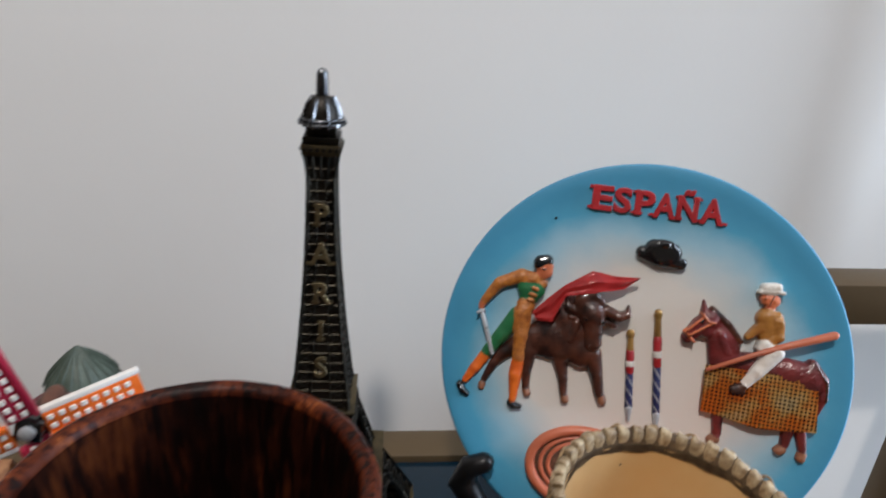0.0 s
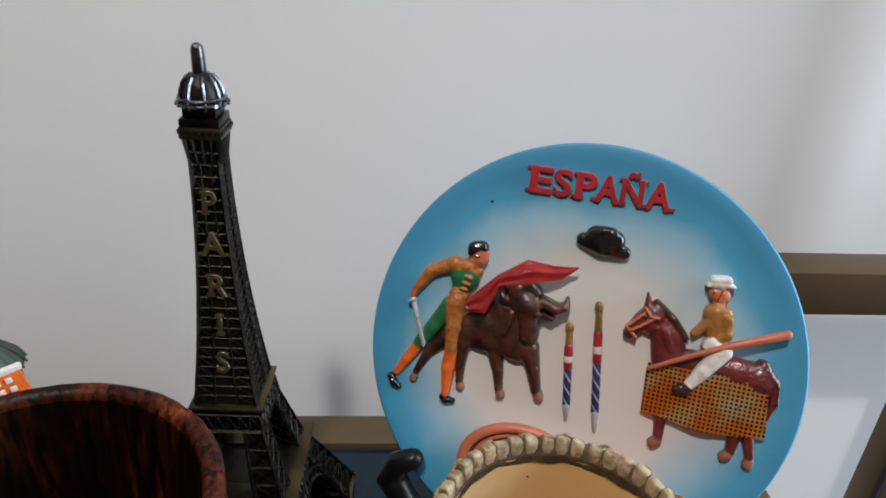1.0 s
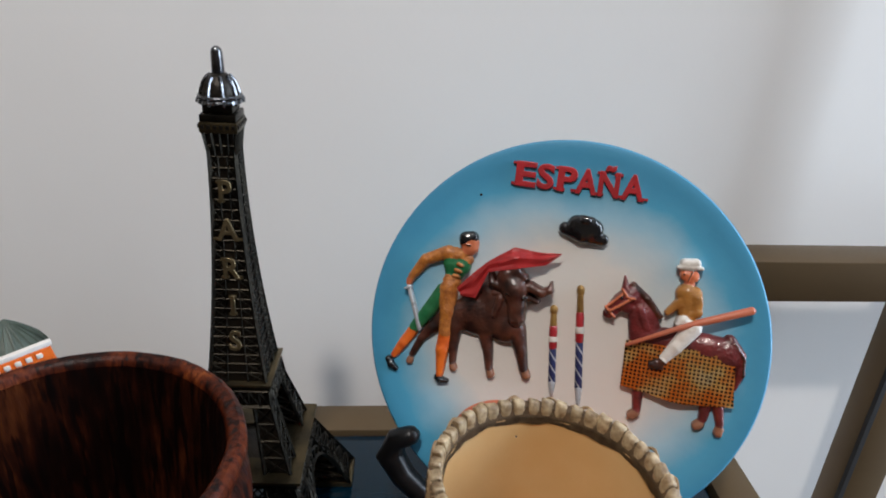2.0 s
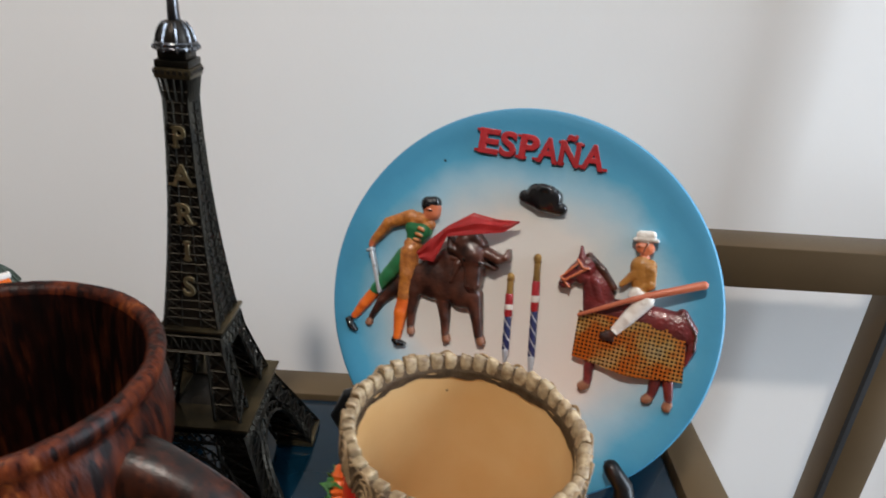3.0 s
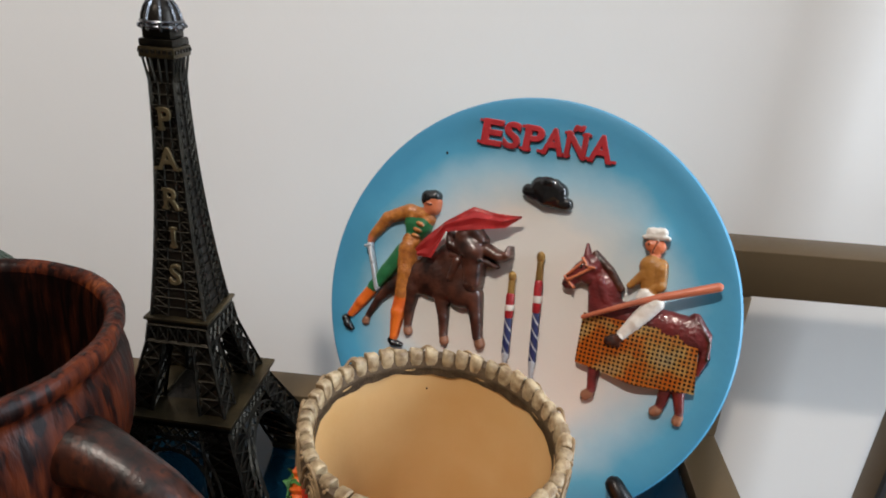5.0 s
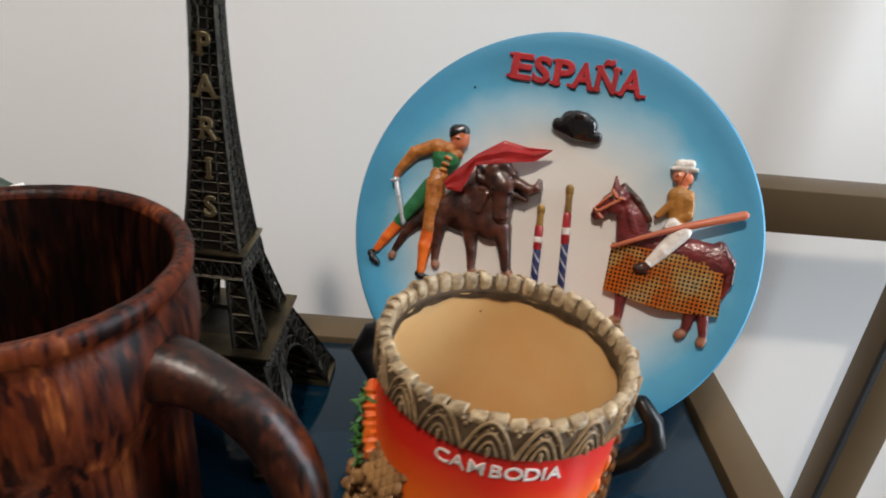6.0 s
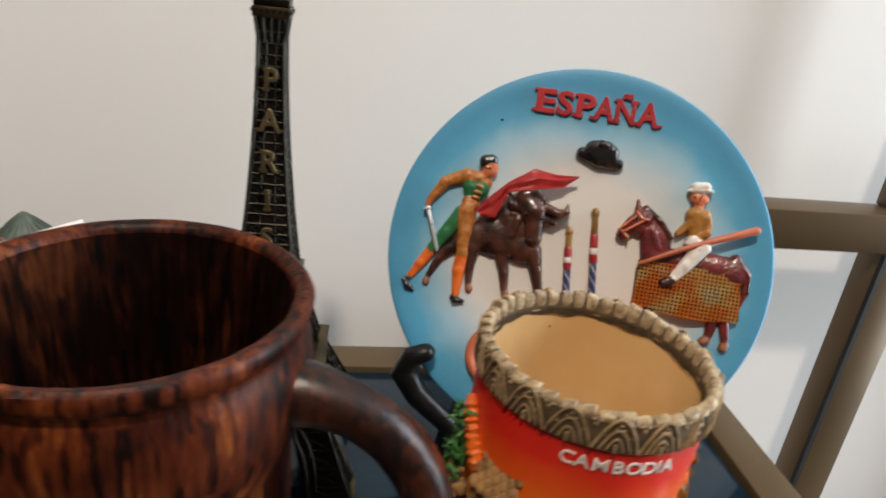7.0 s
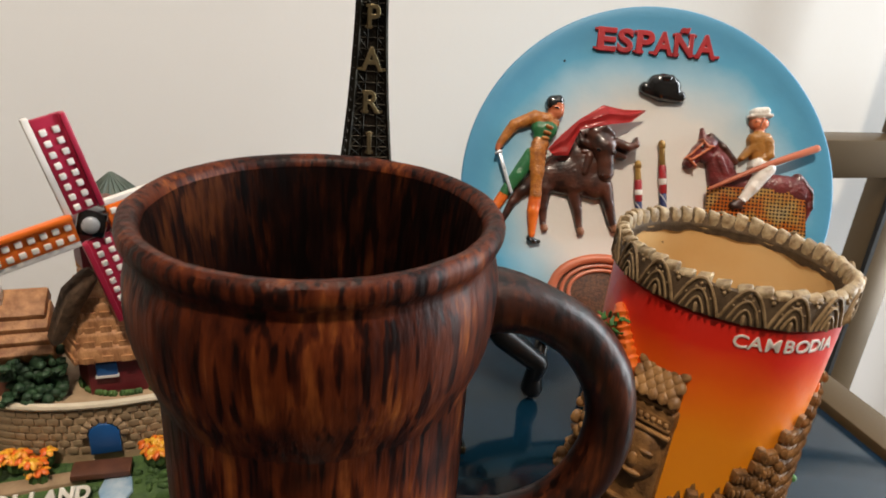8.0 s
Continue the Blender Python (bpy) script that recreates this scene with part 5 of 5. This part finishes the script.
    for i, ch in enumerate("HOLLAND"):
        m = Matrix.Translation((-0.0430 + 0.0056 * i, -0.0262, 0.0118 + 0.0002 * (i % 2))) @ Matrix.Rotation(radians(52), 4, "X")
        letter("letter_" + ch.lower(), ch, 0.0072, 0.0012, IVORY, ob, m, bold=0.0001, shear=0.15, label="raised white letter " + ch)
    # flowers
    for cx, cy, n in ((-0.029, -0.0085, 13), (0.0165, -0.0100, 8), (-0.040, -0.004, 7)):
        bm = bmesh.new()
        for k in range(n):
            p = Vector((cx + rng.uniform(-0.006, 0.006), cy + rng.uniform(-0.004, 0.004), rng.uniform(0.012, 0.017)))
            for d in range(5):
                t = 2 * math.pi * d / 5 + k
                bl = Matrix.Rotation(t, 3, "Z") @ Matrix.Rotation(0.5, 3, "Y")
                ball(bm, p + Vector((0.0019 * math.cos(t), 0.0019 * math.sin(t), 0.0042)), (0.0020, 0.0013, 0.0008), 0 if (k + d) % 4 else 2, 6, bl)
            ball(bm, p, (0.0022, 0.0022, 0.0030), 1, 6)
        part("flower_clump", bm, [YELLOW, MILL_GREEN, FLAME], ob, "yellow and orange flowers")
    # mill house
    body = [(0.0185, 0), (0.013, -0.0118), (-0.0105, -0.0118), (-0.0165, 0), (-0.0105, 0.0125), (0.013, 0.0125)]
    move = Matrix.Translation((0.003, 0.018, 0))
    bm = bmesh.new()
    slab(bm, body, 0.0370, 0.0560, 0.0005)
    bm.transform(move)
    house = part("mill_wall", bm, MAROON, ob, "dark red mill wall")
    part("mill_window", a_box((-0.0005, 0.0056, 0.0497), (0.0078, 0.0016, 0.0056), bevel=0.0004), MILL_BLUE, house, "bright blue window")
    part("window_sill", a_box((-0.0005, 0.0054, 0.0466), (0.0086, 0.0022, 0.0009)), WHITE, house, "white sill")
    bm = bmesh.new()
    for k in range(50):
        t = rng.uniform(math.pi, 2 * math.pi)
        ball(bm, (0.006 + 0.019 * math.cos(t), 0.018 + 0.0145 * math.sin(t), 0.0385), (0.0013, 0.0013, 0.0015), 0, 6)
    part("hedge", bm, MILL_GREEN, house, "low green hedge")
    for j in range(7):
        s = j / 6
        z = 0.0560 + 0.0060 * j
        bm = bmesh.new()
        k = 1.30 - 0.72 * s
        lower = [(x * k, y * k) for x, y in body]
        slab(bm, lower, z - 0.0012, z + 0.0062, 0.0024)
        bm.transform(move)
        tier = part("thatch_tier", bm, THATCH, ob, "brown thatched tier")
        for q in range(26):
            t = q / 26
            i = int(t * 6)
            a, b = Vector((*lower[i], 0)), Vector((*lower[(i + 1) % 6], 0))
            p = a.lerp(b, t * 6 - i)
            bm = bmesh.new()
            box(bm, (p.x, p.y, z + 0.0004 + rng.uniform(-0.0003, 0.0003)), (0.0040, 0.0016, 0.0026), Matrix.Rotation(math.atan2(b.y - a.y, b.x - a.x), 3, "Z"))
            bm.transform(move)
            part("straw_tuft", bm, THATCH, tier)
    bm = bmesh.new()
    slab(bm, [(x * 0.70, y * 0.72) for x, y in body], 0.0935, 0.1130, 0.002)
    bm.transform(move)
    cap = part("mill_cap", bm, MAROON, ob, "dark maroon mill head")
    prof = [(0.0155, 0.1030), (0.0136, 0.1068), (0.0098, 0.1112), (0.0052, 0.1158), (0.0006, 0.1196)]
    here = Matrix.Translation((0.0030, 0.0500, 0))
    bm = lathe(bmesh.new(), prof, 10)
    bm.transform(here)
    roof = part("dome_roof", bm, GREY_GREEN, ob, "slate green ribbed roof")
    for k in range(20):
        t = 2 * math.pi * k / 20
        bm = tube(bmesh.new(), [(r * math.cos(t), r * math.sin(t), z) for r, z in prof], 0.0006, 5)
        bm.transform(here)
        part("rib", bm, GREY_GREEN, roof)
    bm = lathe(bmesh.new(), [(0.0130, 0.036), (0.0125, 0.104)], 10)
    bm.transform(here)
    part("back_tower", bm, MAROON, ob, "dark maroon tower")
    # side house and shrubs
    bm = bmesh.new()
    slab(bm, [(-0.049, 0.012), (-0.022, 0.012), (-0.022, 0.030), (-0.049, 0.030)], 0.037, 0.058, 0.0005)
    cottage = part("cottage_wall", bm, BRIDGE, ob, "dark brown cottage wall")
    for j in range(4):
        bm = a_box((-0.036 + 0.0006 * j, 0.0150 + 0.0024 * j, 0.0590 + 0.0046 * j), (0.034 - 0.003 * j, 0.014, 0.0062), Matrix.Rotation(0.5, 3, "X"), bevel=0.0010)
        part("thatch_tier", bm, THATCH, cottage, "brown thatched tier")
    part("chimney", a_box((-0.040, 0.022, 0.0785), (0.0055, 0.0055, 0.0080), bevel=0.001), WHITE, cottage, "white chimney")
    bm = bmesh.new()
    for k in range(110):
        p = (-0.027 + rng.uniform(-0.012, 0.010), 0.0065 + rng.uniform(-0.004, 0.006), 0.038 + rng.random() ** 1.3 * 0.019)
        ball(bm, p, (rng.uniform(0.0015, 0.003), rng.uniform(0.0015, 0.003), rng.uniform(0.0012, 0.0026)), 0, 6)
    part("shrub", bm, mat("dark_leaf_paint", (0.02, 0.06, 0.022), (0.012, 0.035, 0.015), 250, 0.6, bump=0.9), ob, "dark green shrubs")
    bm = bmesh.new()
    tube(bm, [(-0.017, 0.006, 0.066), (-0.012, 0.005, 0.076), (-0.007, 0.004, 0.086), (-0.002, 0.005, 0.092)], [0.0034, 0.0044, 0.0050, 0.0040], 12)
    for v in bm.verts:
        v.co += noise.noise_vector(v.co * 300) * 0.0016
    part("tree_stump", bm, BARK, ob, "rough grey-brown branch")
    # sails
    hub = Vector((0.0035, -0.0010, 0.1170))
    ax = part("hub", a_box((0, 0, 0), (0.0098, 0.0070, 0.0098), Matrix.Rotation(radians(15), 3, "Y"), bevel=0.0008), INK, cap, "black hub")
    ax.location = hub
    bm = bmesh.new()
    lathe(bm, [(0.0030, -0.0036), (0.0030, -0.0050), (0.0022, -0.0056), (0.0004, -0.0057)], 20)
    bm.transform(Matrix.Rotation(math.pi / 2, 4, "X") @ Matrix.Rotation(math.pi, 4, "X"))
    part("hub_cap", bm, STEEL, ax, "round grey stud")
    part("axle", tube(bmesh.new(), [(0, 0.004, 0), (0.0015, 0.020, 0)], 0.004, 10), BRIDGE, ax)
    for k, (deg, col) in enumerate(((104.0, SAIL_RED), (11.0, SAIL_ORANGE), (284.0, SAIL_RED), (191.0, SAIL_ORANGE))):
        m = Matrix.Translation(hub + Vector((0, -0.0018, 0))) @ Matrix.Rotation(radians(25), 4, "Z") @ Matrix.Rotation(-radians(deg), 4, "Y") @ Matrix.Diagonal((0.95, 1, 1, 1))
        bm = box(bmesh.new(), (0.0245, 0, -0.0002), (0.0370, 0.0020, 0.0098), bevel=0.0004)
        box(bm, (0.0245, -0.0012, -0.0052), (0.0370, 0.0034, 0.0020), bevel=0.0005)
        bm.transform(m)
        sail = part("sail", bm, col, ob, "crimson sail" if col is SAIL_RED else "orange sail")
        bm = a_box((0.0250, 0.0006, 0.0058), (0.0380, 0.0028, 0.0024), bevel=0.0006)
        bm.transform(m)
        part("sail_edge", bm, WHITE, sail, "white sail edge")
        for i in range(8):
            for j in (0, 1):
                bm = a_box((0.0085 + 0.0042 * i, -0.0013, -0.0018 + 0.0042 * j), (0.0024, 0.0012, 0.0022), bevel=0.0004)
                bm.transform(m)
                part("sail_stud", bm, WHITE, sail)
    return ob


windmill()


# ---- ceiling lamp ----
def ceiling_lamp():
    ob = thing("ceiling_lamp", "round white ceiling lamp with a frosted shade", "lamp", Matrix.Translation((-0.157, -0.456, 1.52)))
    part("base", lathe(bmesh.new(), [(0.002, 0.0), (0.08, 0.0), (0.08, -0.02), (0.002, -0.02)], 40), WHITE, ob)
    glow = bpy.data.materials.new("frosted_glow")
    glow.use_nodes = True
    g = glow.node_tree.nodes["Principled BSDF"]
    g.inputs["Emission Color"].default_value, g.inputs["Emission Strength"].default_value = (1.0, 0.9, 0.78, 1), 3.0
    part("shade", lathe(bmesh.new(), [(0.002, -0.021), (0.055, -0.021), (0.055, -0.034), (0.048, -0.040), (0.002, -0.042)], 40), glow, ob, "frosted glowing shade")
    return ob


ceiling_lamp()
